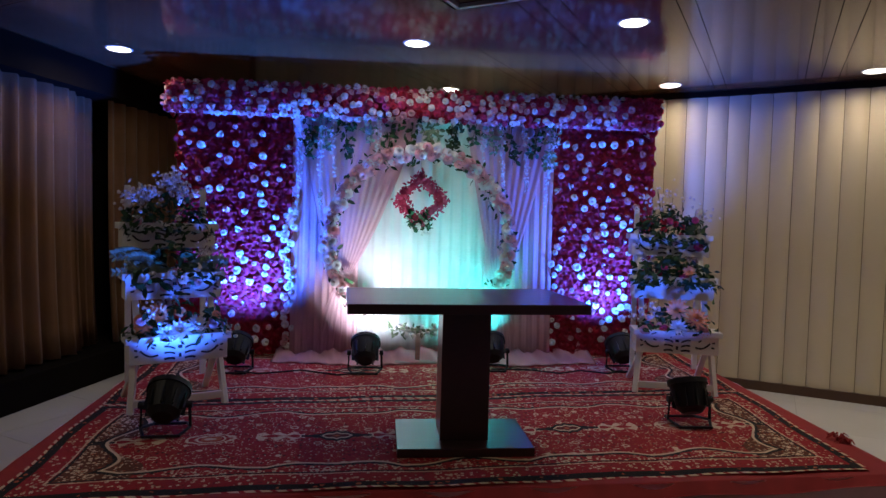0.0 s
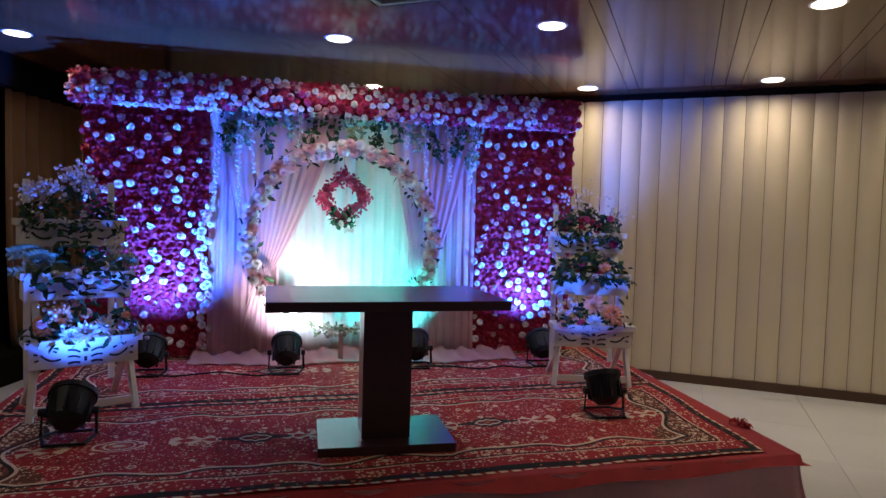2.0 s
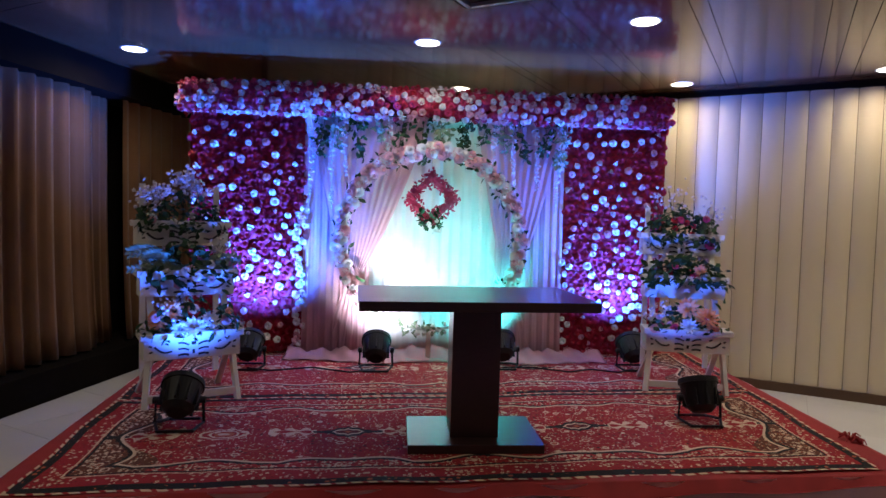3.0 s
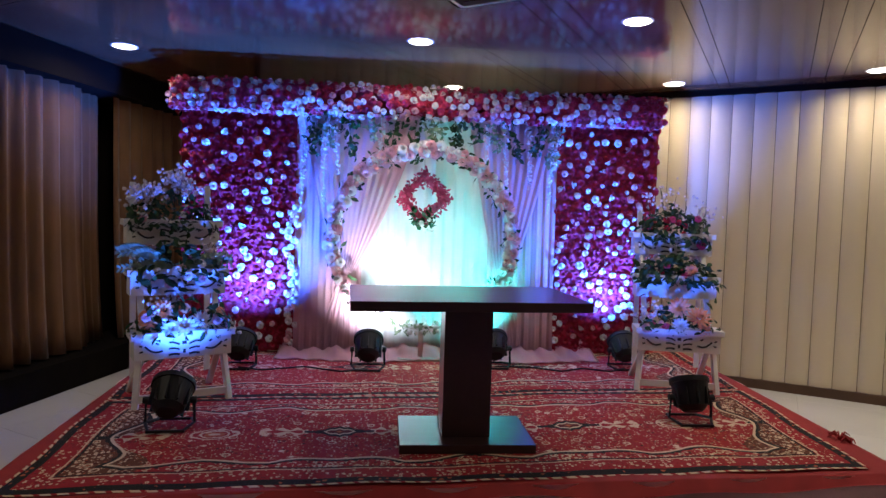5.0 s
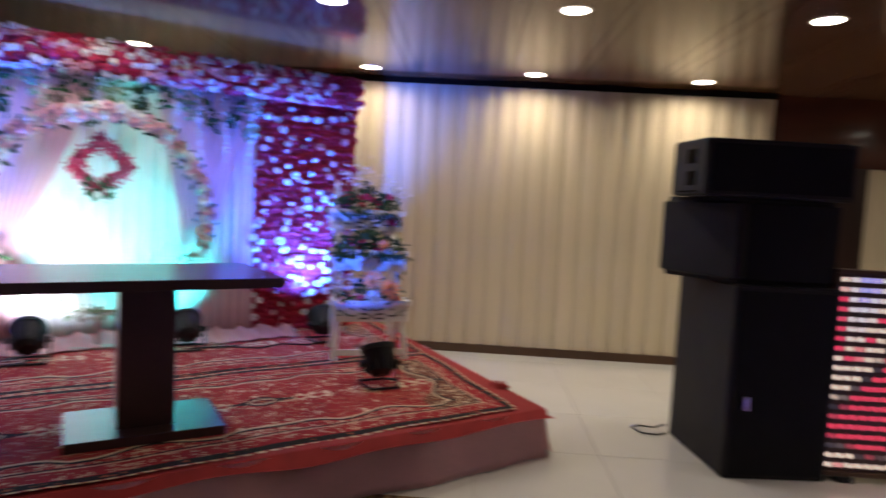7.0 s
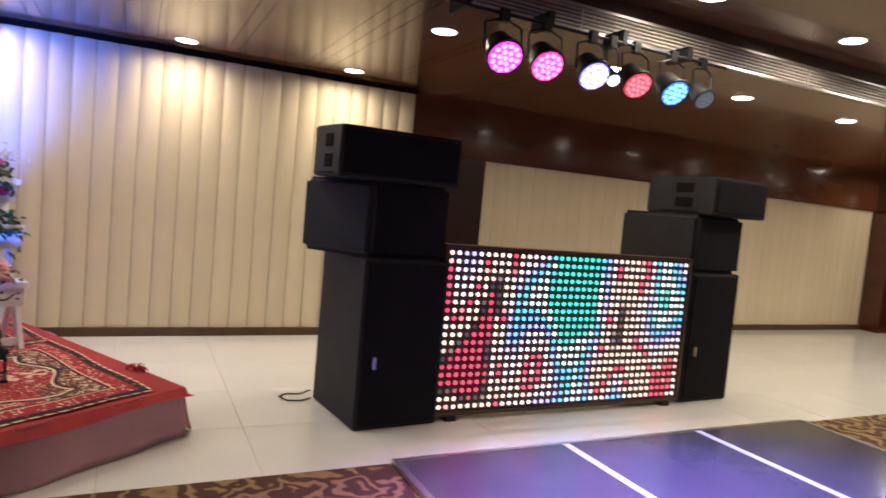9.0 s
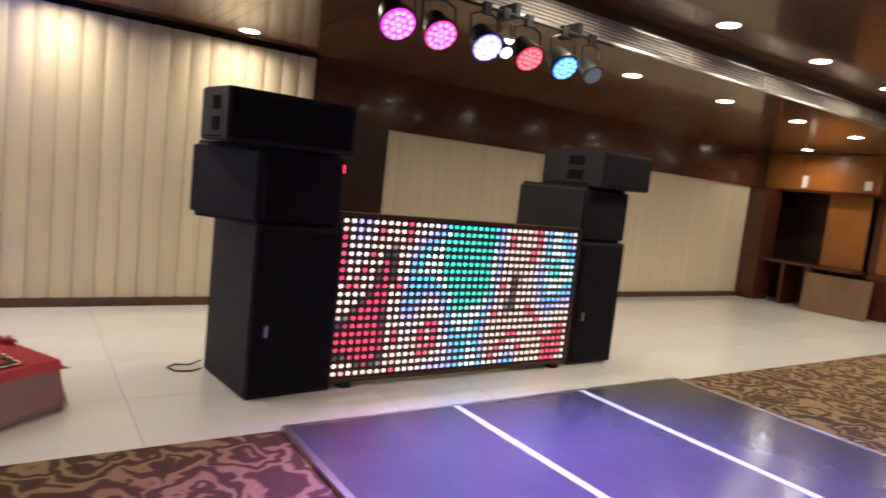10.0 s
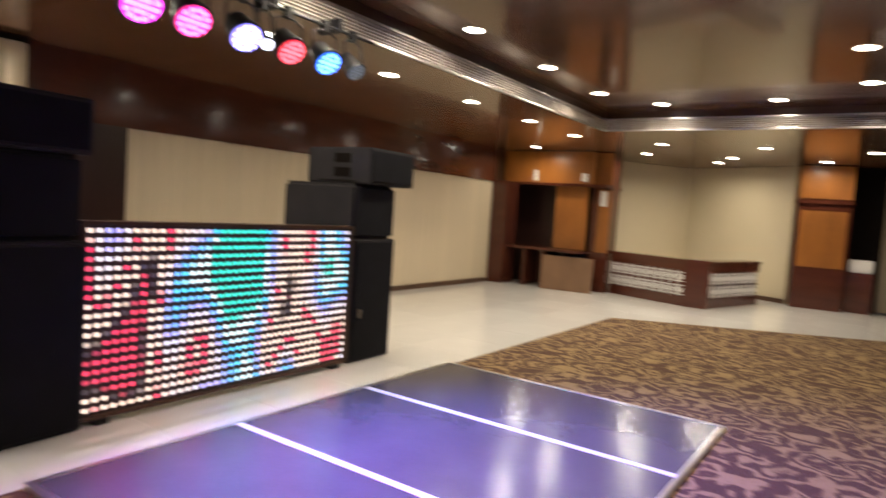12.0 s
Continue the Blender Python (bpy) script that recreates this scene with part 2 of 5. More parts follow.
def grille_run(x0, y0, x1, y1):
    d = Vector((x1 - x0, y1 - y0, 0))
    L = d.length
    m = Matrix.Translation((x0, y0, 0)) @ Matrix.Rotation(math.atan2(d.y, d.x), 4, "Z")
    for z0, z1, mt, nm in ((CEIL - 0.004, CEIL + 0.022, SILVER, "frame"), (CEIL + 0.160, CEIL + 0.182, SILVER, "frame")):
        part(nm, box(0, L, -0.03, 0.0, z0, z1, bevel=0.003, m=m), mt, trim)
    part("back_panel", box(0, L, 0.001, 0.02, CEIL, COFFER, m=m), SKIRTING, trim)
    bm = bmesh.new()
    for k in range(5):
        z = CEIL + 0.036 + 0.026 * k
        add_box(bm, 0, L, -0.022, -0.002, z, z + 0.012, m=m)
    n = int(L / 1.2)
    for k in range(n + 1):
        add_box(bm, k * 1.2, k * 1.2 + 0.015, -0.026, 0, CEIL + 0.02, CEIL + 0.162, m=m)
    part("slats", bm, PAINTED_ALU, trim)["kind"] = "stuff"


grille_run(SX0, SY, SX1, SY)
grille_run(SX0, -6, SX0, SY)
grille_run(SX1, SY, SX1, -6)

# downlights
def downlight():
    ob = thing("downlight", Matrix(), "round recessed ceiling downlight with white rim, lit", "downlight", "ceiling downlights")
    bm = bmesh.new()
    add_cyl(bm, 0.098, 0.103, 0.003, Matrix.Translation((0, 0, -0.0015)), 28)
    part("rim", bm, WHITE_WOOD, ob)
    bm = bmesh.new()
    add_cyl(bm, 0.084, 0.086, 0.003, Matrix.Translation((0, 0, -0.0044)), 28)
    part("diffuser", bm, LENS_GLOW, ob, "glowing warm white diffuser")
    return ob


SPOTS = [(0.06 + 1.583 * k, 6.09, CEIL) for k in range(3)] + [(0.12 + 1.583 * k, 4.09, CEIL) for k in range(8)]
SPOTS += [(-2.6, 0.6, CEIL), (-2.6, -1.0, CEIL)]
SPOTS += [(-1.42, 3.98, CEIL), (-3.72, 3.22, CEIL), (-1.95, 5.55, CEIL)]
SPOTS += [(4.72 + 1.52 * k, 2.95, COFFER) for k in range(4)]
SPOTS += [(7.9, 0.05, COFFER), (9.4, 0.03, COFFER), (10.9 - 0.7, 2.42, COFFER), (10.2, 1.0, COFFER), (4.7, 0.05, COFFER), (6.3, 0.05, COFFER)]
SPOTS += [(12.85, 5.6, CEIL), (12.4, 3.02, CEIL), (13.95, 3.75, CEIL), (14.6, 2.3, CEIL), (15.6, 2.75, CEIL), (12.95, 1.5, CEIL), (15.15, 0.78, CEIL), (13.6, 0.0, CEIL)]
first = None
for x, y, z in SPOTS:
    if first is None:
        first = downlight()
        first.matrix_world = pose(x, y, z)
    else:
        copy_thing(first, pose(x, y, z))
    la = bpy.data.lights.new("downlight_lamp", "AREA")
    la.shape, la.size, la.energy, la.color, la.spread = "DISK", 0.13, DOWN_WATT, WARM, radians(165)
    lo = new("downlight_lamp", la)
    lo.matrix_world = pose(x, y, z - 0.018)

# hall carpet and dance floor
def carpet_mat():
    m = shader("brown_scroll_carpet", (0.2, 0.1, 0.05), 0.95, vary=0.2, scale=3, bump=0.4, bump_scale=350)
    t = m.node_tree
    b = t.nodes["Principled BSDF"]
    co = t.nodes.new("ShaderNodeTexCoord")
    v = t.nodes.new("ShaderNodeTexVoronoi")
    v.inputs["Scale"].default_value = 3.6
    n = t.nodes.new("ShaderNodeTexNoise")
    n.inputs["Scale"].default_value = 5.0
    mix = t.nodes.new("ShaderNodeVectorMath")
    mix.operation = "MULTIPLY_ADD"
    mix.inputs[1].default_value = (0.35, 0.35, 0.0)
    t.links.new(co.outputs["Object"], n.inputs["Vector"])
    t.links.new(n.outputs["Color"], mix.inputs[0])
    t.links.new(co.outputs["Object"], mix.inputs[2])
    t.links.new(mix.outputs[0], v.inputs["Vector"])
    s = t.nodes.new("ShaderNodeMath")
    s.operation = "MULTIPLY"
    s.inputs[1].default_value = 21.0
    t.links.new(v.outputs["Distance"], s.inputs[0])
    w = t.nodes.new("ShaderNodeMath")
    w.operation = "SINE"
    t.links.new(s.outputs[0], w.inputs[0])
    r = t.nodes.new("ShaderNodeValToRGB")
    e = r.color_ramp.elements
    e[0].position, e[0].color = 0.0, (0.065, 0.027, 0.013, 1)
    e[1].position, e[1].color = 1.0, (0.28, 0.185, 0.080, 1)
    k = e.new(0.52)
    k.color = (0.080, 0.033, 0.015, 1)
    k = e.new(0.66)
    k.color = (0.22, 0.138, 0.058, 1)
    mr = t.nodes.new("ShaderNodeMapRange")
    mr.inputs["From Min"].default_value, mr.inputs["From Max"].default_value = -1, 1
    t.links.new(w.outputs[0], mr.inputs["Value"])
    t.links.new(mr.outputs[0], r.inputs["Fac"])
    t.links.new(r.outputs[0], b.inputs["Base Color"])
    return m


CARPET = carpet_mat()
solid("hall_carpet", prism([(0.2, 3.07), (10.72, 3.05), (12.6, -0.6), (15, -5.2), (0.2, -5.2)], -0.004, 0.008), CARPET,
      "brown fitted carpet with beige scrollwork", "carpet", kind="structure")
dance = thing("dance_floor", pose(2.74, 3.06, 0.008), "low portable dance floor of dark glossy sheets", "dance floor")
for k in range(3):
    part("sheet", box(0.03 + 1.21 * k, 1.21 * (k + 1) - 0.015, -2.42, -0.02, 0, 0.022), FLOOR_SHEET, dance)
for k in range(1, 3):
    part("joint_tape", box(1.21 * k - 0.02, 1.21 * k + 0.035, -2.42, -0.02, 0.018, 0.026), TAPE, dance, "white joint tape")
part("edge_trim", box(-0.01, 3.65, -0.02, 0.012, 0, 0.026, bevel=0.003), SILVER, dance, "aluminium edge strip")
part("edge_trim", box(-0.01, 3.65, -2.45, -2.42, 0, 0.026, bevel=0.003), SILVER, dance, "aluminium edge strip")
part("edge_trim", box(-0.012, 0.03, -2.42, -0.02, 0, 0.026, bevel=0.003), SILVER, dance, "aluminium edge strip")
part("edge_trim", box(3.615, 3.65, -2.42, -0.02, 0, 0.026, bevel=0.003), SILVER, dance, "aluminium edge strip")

# ---------- stage ----------
CORNERS = ((-4.40, -0.20), (-0.02, 0.02), (0.17, 3.05), (-4.60, 3.05))    # front left, front right, back right, back left
platform = thing("stage_platform", stage(0, 0, 0), "low stage platform skirted with dusty pink satin", "stage")
part("deck", prism([(u * 0.99 - 0.02, v + 0.02 if v < 1 else v) for u, v in CORNERS], 0.0, DECK - 0.016), SKIRTING, platform, "plain boarded deck")


def between(corners, s, t):
    """A place inside four corners, s across and t in depth."""
    (a, b), (c, d), (e, f), (g, h) = corners
    lo, hi = (a + (c - a) * s, b + (d - b) * s), (g + (e - g) * s, h + (f - h) * s)
    return lo[0] + (hi[0] - lo[0]) * t, lo[1] + (hi[1] - lo[1]) * t


def skirt(p0, p1, waves, seed):
    a, b = Vector(p0), Vector(p1)
    n = Vector(((b - a).y, -(b - a).x)).normalized()
    def fn(s, t):
        q = a.lerp(b, s)
        w = 0.010 * math.sin(s * waves * 6.28 + seed) + 0.014 * math.sin(s * waves * 2.7 + 2 * t + seed) * (1 - t)
        off = 0.010 + w + 0.05 * (1 - t) ** 2
        return (q.x + n.x * off, q.y + n.y * off, 0.004 + (DECK - 0.014) * t)
    return sheet(fn, 110, 7, 0.003)


for k, (a, b) in enumerate(((0, 1), (1, 2), (3, 0))):
    part("skirt", skirt(CORNERS[a], CORNERS[b], (9, 7, 7)[k], 0.3 + k), PINK_SATIN, platform, "dusty pink satin skirt with soft folds", True)


def ground_cloth():
    """A red cloth over the deck, its rim drooping unevenly over the edge."""
    reach = ((-4.455, -0.255), (0.035, -0.035), (0.225, 3.05), (-4.655, 3.05))

    def fn(s, t):
        u, v = between(reach, s, t)
        z = DECK - 0.008
        if min(s, 1 - s) * 4.6 < 0.025 or t * 3.2 < 0.025:
            z -= 0.050 + 0.010 * math.sin(u * 7) + 0.008 * math.sin(v * 9 + u * 3)
            u += 0.005 * math.sin(v * 13)
            v += 0.005 * math.sin(u * 9)
        return (u, v, z)
    return sheet(fn, 190, 140)


solid("ground_cloth", ground_cloth(), RED_CLOTH, "red felt cloth spread over the stage", "cloth", m=stage(0, 0, 0), smooth=True)

# table
table = thing("table", stage(-2.235, 0.50), "dark wooden square pedestal table on the stage rug", "table")
part("base_plate", box(-0.355, 0.355, -0.245, 0.245, 0.006, 0.052, bevel=0.004), TABLE_WOOD, table)
part("pedestal", box(-0.128, 0.128, -0.128, 0.128, 0.052, 0.738, bevel=0.003), TABLE_WOOD, table)
part("tabletop", box(-0.632, 0.632, -0.24, 0.52, 0.738, 0.790, bevel=0.005, m=Matrix.Rotation(radians(3.5), 4, "Z")), TABLE_WOOD, table)

# ---------- flower backdrop ----------
PLANE = 2.60


def flower_wall(u0, u1, label):
    ob = thing("flower_wall", stage((u0 + u1) / 2, PLANE + 0.06), label, "flower wall", "flower walls")
    w = (u1 - u0) / 2
    part("backing", box(-w, w, 0, 0.04, 0.02, 2.06), RED_CLOTH, ob)
    return ob


wall_l = flower_wall(-4.42, -3.44, "flower wall of red roses dotted with white roses")
wall_r = flower_wall(-1.20, -0.26, "flower wall of red roses dotted with white roses")

valance = thing("flower_valance", stage(-2.38, PLANE, 2.35) @ Matrix.Diagonal((0.975, 1, 0.96, 1)), "long beam covered with pink and white roses", "flower garland")
part("beam", box(-2.12, 2.12, -0.05, 0.22, 0.02, 0.24), RED_CLOTH, valance)
for u in (-2.05, 2.05, -1.02, 1.10):
    part("upright", box(u - 0.02, u + 0.02, 0.10, 0.14, -2.128, 0.03), SILVER, valance)


def pleats(u0, u1, v, z0, z1, folds, amp, seed=0.0, flare=0.0):
    def fn(s, t):
        u = u0 + (u1 - u0) * s
        k = s * folds * 2 * math.pi
        w = amp * (math.sin(k + 0.7 * math.sin(s * 11 + seed)) + 0.35 * math.sin(2.3 * k + seed))
        return (u, v + w - flare * (1 - t) ** 3, z0 + (z1 - z0) * t)
    return sheet(fn, folds * 10, 8, 0.002)


drape = thing("backdrop_drape", stage(-2.34, PLANE + 0.12), "white satin backdrop drape in narrow pleats", "drape")
part("cloth", pleats(-0.92, 0.92, 0.0, 0.0, 2.12, 17, 0.0065), WHITE_DRAPE, drape, "", True)
rod = bmesh.new()
add_tube(rod, [(-1.18, 0.0, 2.12), (1.18, 0.0, 2.12)], 0.012, 8)
part("rod", rod, SILVER, drape, "metal curtain rod")
for u0, u1, sd in ((-1.12, -0.55, 1.0), (0.55, 1.15, 2.0)):
    d = thing("side_drape", stage(-2.34, PLANE + 0.03), "pale pink sheer drape in soft pleats", "drape", "side drapes")
    part("cloth", pleats(u0, u1, 0.0, 0.005, 2.06, 8, 0.0065, sd, 0.06), PINK_SHEER, d, "", True)
    part("heading", box(u0, u1, -0.012, 0.012, 2.055, 2.10, bevel=0.003), PINK_SATIN, d, "satin heading tape")

# ---------- stage lamps ----------
def par_can(lean=-52):
    ob = thing("par_light", Matrix(), "black round floor spotlight on a bracket stand", "stage light", "floor spotlights")
    body = bmesh.new()
    tilt = Matrix.Translation((0, 0, 0.155)) @ Matrix.Rotation(radians(lean), 4, "X")
    add_cyl(body, 0.085, 0.112, 0.15, tilt @ Matrix.Translation((0, 0, 0.02)), 28)
    add_cyl(body, 0.118, 0.118, 0.03, tilt @ Matrix.Translation((0, 0, 0.10)), 28)
    add_cyl(body, 0.055, 0.085, 0.03, tilt @ Matrix.Translation((0, 0, -0.07)), 24)
    body = part("housing", body, BLACK_METAL, ob)
    for k in range(10):
        part("fin", box(-0.004, 0.004, 0.078, 0.108, -0.05, 0.05, m=tilt @ Matrix.Rotation(k * math.pi / 5, 4, "Z")), BLACK_METAL, body)
    lens = bmesh.new()
    add_cyl(lens, 0.105, 0.105, 0.008, tilt @ Matrix.Translation((0, 0, 0.114)), 28)
    part("lens", lens, FLOOR_SHEET, ob)
    for s in (-1, 1):
        y = bmesh.new()
        add_tube(y, [(s * 0.09, -0.10, 0.012), (s * 0.13, 0, 0.03), (s * 0.125, 0.0, 0.155)], 0.009, 6)
        add_tube(y, [(s * 0.13, 0, 0.03), (s * 0.09, 0.12, 0.012)], 0.009, 6)
        add_cyl(y, 0.02, 0.02, 0.03, Matrix.Translation((s * 0.125, 0, 0.155)) @ Matrix.Rotation(radians(90), 4, "Y"), 12)
        part("bracket", y, BLACK_METAL, ob)
    foot = bmesh.new()
    add_bar(foot, (-0.1, -0.10, 0.012), (0.1, -0.10, 0.012), 0.014)
    add_bar(foot, (-0.1, 0.12, 0.012), (0.1, 0.12, 0.012), 0.014)
    part("foot_bar", foot, BLACK_METAL, ob)
    return ob


can = par_can()
BLUE, TEAL, VIOLET, WHITE = (0.03, 0.14, 1.0), (0.03, 0.80, 0.80), (0.28, 0.22, 1.0), (0.78, 0.83, 1.0)
# place u, v, turn, aim u, v, z, colour, watts, cone
PARS = [(-3.79, 2.06, 0, (-3.84, 2.74, 1.95), BLUE, 2700, 116),
        (-0.695, 2.14, 0, (-0.86, 2.80, 1.95), BLUE, 2400, 112),
        (-2.80, 2.05, 0, (-2.68, 2.76, 1.05), WHITE, 330, 118),
        (-1.78, 2.15, 0, (-2.02, 2.76, 1.05), TEAL, 430, 122),
        (-3.85, 0.66, 4, (-3.90, 1.30, 1.75), BLUE, 330, 108),
        (-0.80, 0.76, -2, (-0.64, 1.50, 1.75), BLUE, 330, 104)]
for i, (u, v, rz, aim, col, watt, cone) in enumerate(PARS):
    m = stage(u, v, DECK + 0.008, rz)
    if i == 0:
        can.matrix_world = m
    elif i == 5:
        par_can(-26).matrix_world = m
    else:
        copy_thing(can, m)
    la = bpy.data.lights.new("par_beam", "SPOT")
    la.energy, la.color, la.spot_size, la.spot_blend, la.shadow_soft_size = watt, col, radians(cone), 1.0, 0.06
    lo = new("par_beam", la)
    eye = (stage(u, v, DECK, rz) @ Matrix.Translation((0, 0.11, 0.25))).translation
    lo.matrix_world = look(eye, stage(*aim).translation)

# ---------- tiered planters ----------
TROUGHS = ((-0.04, 0.295), (0.13, 0.665), (0.30, 0.975))     # front and foot of each tier


def planter(m, label, plain_middle=False, post_top=1.38):
    ob = thing("planter_stand", m, label, "planter stand", "tiered planters")
    W = 0.285
    for s in (-1, 1):
        for name, a, b in (("front_leg", (s * (W - 0.008), -0.03, 0.0), (s * (W - 0.035), 0.02, 0.30)), ("back_leg", (s * (W - 0.03), 0.42, 0.0), (s * (W - 0.06), 0.06, 0.30)),
                           ("post", (s * (W - 0.05), 0.40, 0.10), (s * (W - 0.05), 0.44, post_top)), ("stile", (s * (W - 0.06), 0.06, 0.44), (s * (W - 0.06), 0.40, 1.12))):
            f = bmesh.new()
            add_bar(f, a, b, 0.036, 0.026)
            part(name, f, WHITE_WOOD, ob)
    part("rail", box(-W + 0.02, W - 0.02, -0.035, -0.012, 0.035, 0.080, bevel=0.003), WHITE_WOOD, ob)
    for k, (y, z) in enumerate(TROUGHS):
        t = part("trough", box(-W, W, y, y + 0.18, z, z + 0.13, bevel=0.004), WHITE_WOOD, ob)
        part("rim", box(-W - 0.02, W + 0.02, y - 0.02, y + 0.19, z + 0.125, z + 0.165, bevel=0.004), WHITE_WOOD, t)
        if plain_middle and k == 1:
            continue
        yy = y - 0.0035

        def cut(pts, r):
            c = bmesh.new()
            add_tube(c, [(px, 0, pz) for px, pz in pts], r, 6)
            bmesh.ops.scale(c, vec=(1, 0.3, 1), verts=c.verts[:])
            bmesh.ops.translate(c, vec=(0, yy, z), verts=c.verts[:])
            part("cutout", c, CUT_DARK, t)

        for s in (-1, 1):
            for j in range(3):
                cut([(s * (0.028 + 0.062 * q), 0.022 + 0.031 * j + (0.008 * j) * q + 0.022 * q * (1 - q)) for q in (0, 0.25, 0.5, 0.75, 1)], 0.0062 if j else 0.0075)
            cut([(s * (0.125 + 0.10 * q), 0.052 - 0.030 * math.sin(q * 2.6) + 0.048 * q) for q in (0, 0.2, 0.4, 0.6, 0.8, 1)], 0.0065)
            cut([(s * 0.235, 0.055), (s * 0.255, 0.050)], 0.006)
            cut([(s * 0.240, 0.085), (s * 0.258, 0.092)], 0.006)
            cut([(s * 0.145, 0.092), (s * 0.165, 0.102)], 0.006)
        cut([(0, 0.085), (0, 0.104)], 0.013)
        cut([(0, 0.030), (0, 0.055)], 0.008)
    return ob


plant_l = planter(stage(-3.93, 1.14, DECK + 0.006, 28), "white three-tier wooden planter stand with fretwork troughs")
plant_r = planter(stage(-0.565, 1.46, DECK + 0.006, -13), "white three-tier wooden planter stand with a plain middle trough", True, 1.34)

# ---------- sound system ----------
def speaker(name, poly, z0, z1, label, front, handle=None):
    cx = sum(p[0] for p in poly) / len(poly)
    cy = sum(p[1] for p in poly) / len(poly)
    ob = thing(name, pose(cx, cy, z0), label, "loudspeaker", "loudspeaker stacks")
    b = prism([(x - cx, y - cy) for x, y in poly], 0, z1 - z0)
    bmesh.ops.bevel(b, geom=b.edges[:], offset=0.035 if name == "mid_speaker" else 0.012, segments=3, affect="EDGES")
    body = part("cabinet", b, BLACK_CAB, ob)
    a, c = Vector((*poly[0], 0)) - Vector((cx, cy, 0)), Vector((*poly[1], 0)) - Vector((cx, cy, 0))
    n = Vector(((c - a).y, -(c - a).x, 0)).normalized()
    m = Matrix.Translation(a) @ Matrix.Rotation(math.atan2((c - a).y, (c - a).x), 4, "Z")
    part("grille", box(0.03, (c - a).length - 0.03, -0.012, 0.004, 0.03, z1 - z0 - 0.03, bevel=0.004, m=m), BLACK_CLOTH, ob, "black cloth front grille")
    if front:
        part("clasp", box(0.09, 0.115, -0.03, -0.011, 0.42, 0.50, bevel=0.004, m=m), SILVER, ob, "small steel clasp")
    if handle:
        e, f = Vector((*poly[3], 0)) - Vector((cx, cy, 0)), a
        hm = Matrix.Translation(f) @ Matrix.Rotation(math.atan2((e - f).y, (e - f).x), 4, "Z")
        L = (e - f).length
        for j in handle:
            part("handle_cup", box(L * 0.30, L * 0.55, -0.006, 0.006, j, j + 0.085, m=hm), GAP, ob, "recessed black handle")
        part("handle_cup", box(L * 0.2, L * 0.8, -0.002, 0.003, 0.02, 0.03, m=hm), GAP, ob)
    return ob


speaker("bass_speaker", [(2.665, 3.61), (3.29, 3.66), (3.22, 4.40), (2.58, 4.35)], 0.0, 1.15, "large black bass loudspeaker cabinet on the tiles", True)
speaker("mid_speaker", [(2.68, 3.64), (3.27, 3.68), (3.15, 4.35), (2.33, 4.10)], 1.152, 1.655, "black wedge loudspeaker stacked on a bass cabinet", False)
speaker("top_speaker", [(2.44, 3.62), (3.31, 3.66), (3.26, 4.08), (2.37, 4.01)], 1.657, 1.99, "black horn loudspeaker lying on the stack", False, (0.06, 0.19))
speaker("bass_speaker", [(5.67, 3.71), (6.27, 3.73), (6.24, 4.50), (5.62, 4.48)], 0.0, 1.15, "large black bass loudspeaker cabinet on the tiles", True)
speaker("mid_speaker", [(5.66, 3.72), (6.25, 3.74), (6.25, 4.62), (5.60, 4.62)], 1.152, 1.655, "black loudspeaker stacked on a bass cabinet", False)
speaker("top_speaker", [(5.72, 3.62), (6.42, 3.66), (6.50, 4.20), (5.70, 4.40)], 1.657, 1.99, "black horn loudspeaker lying on the stack", False, (0.06, 0.19))

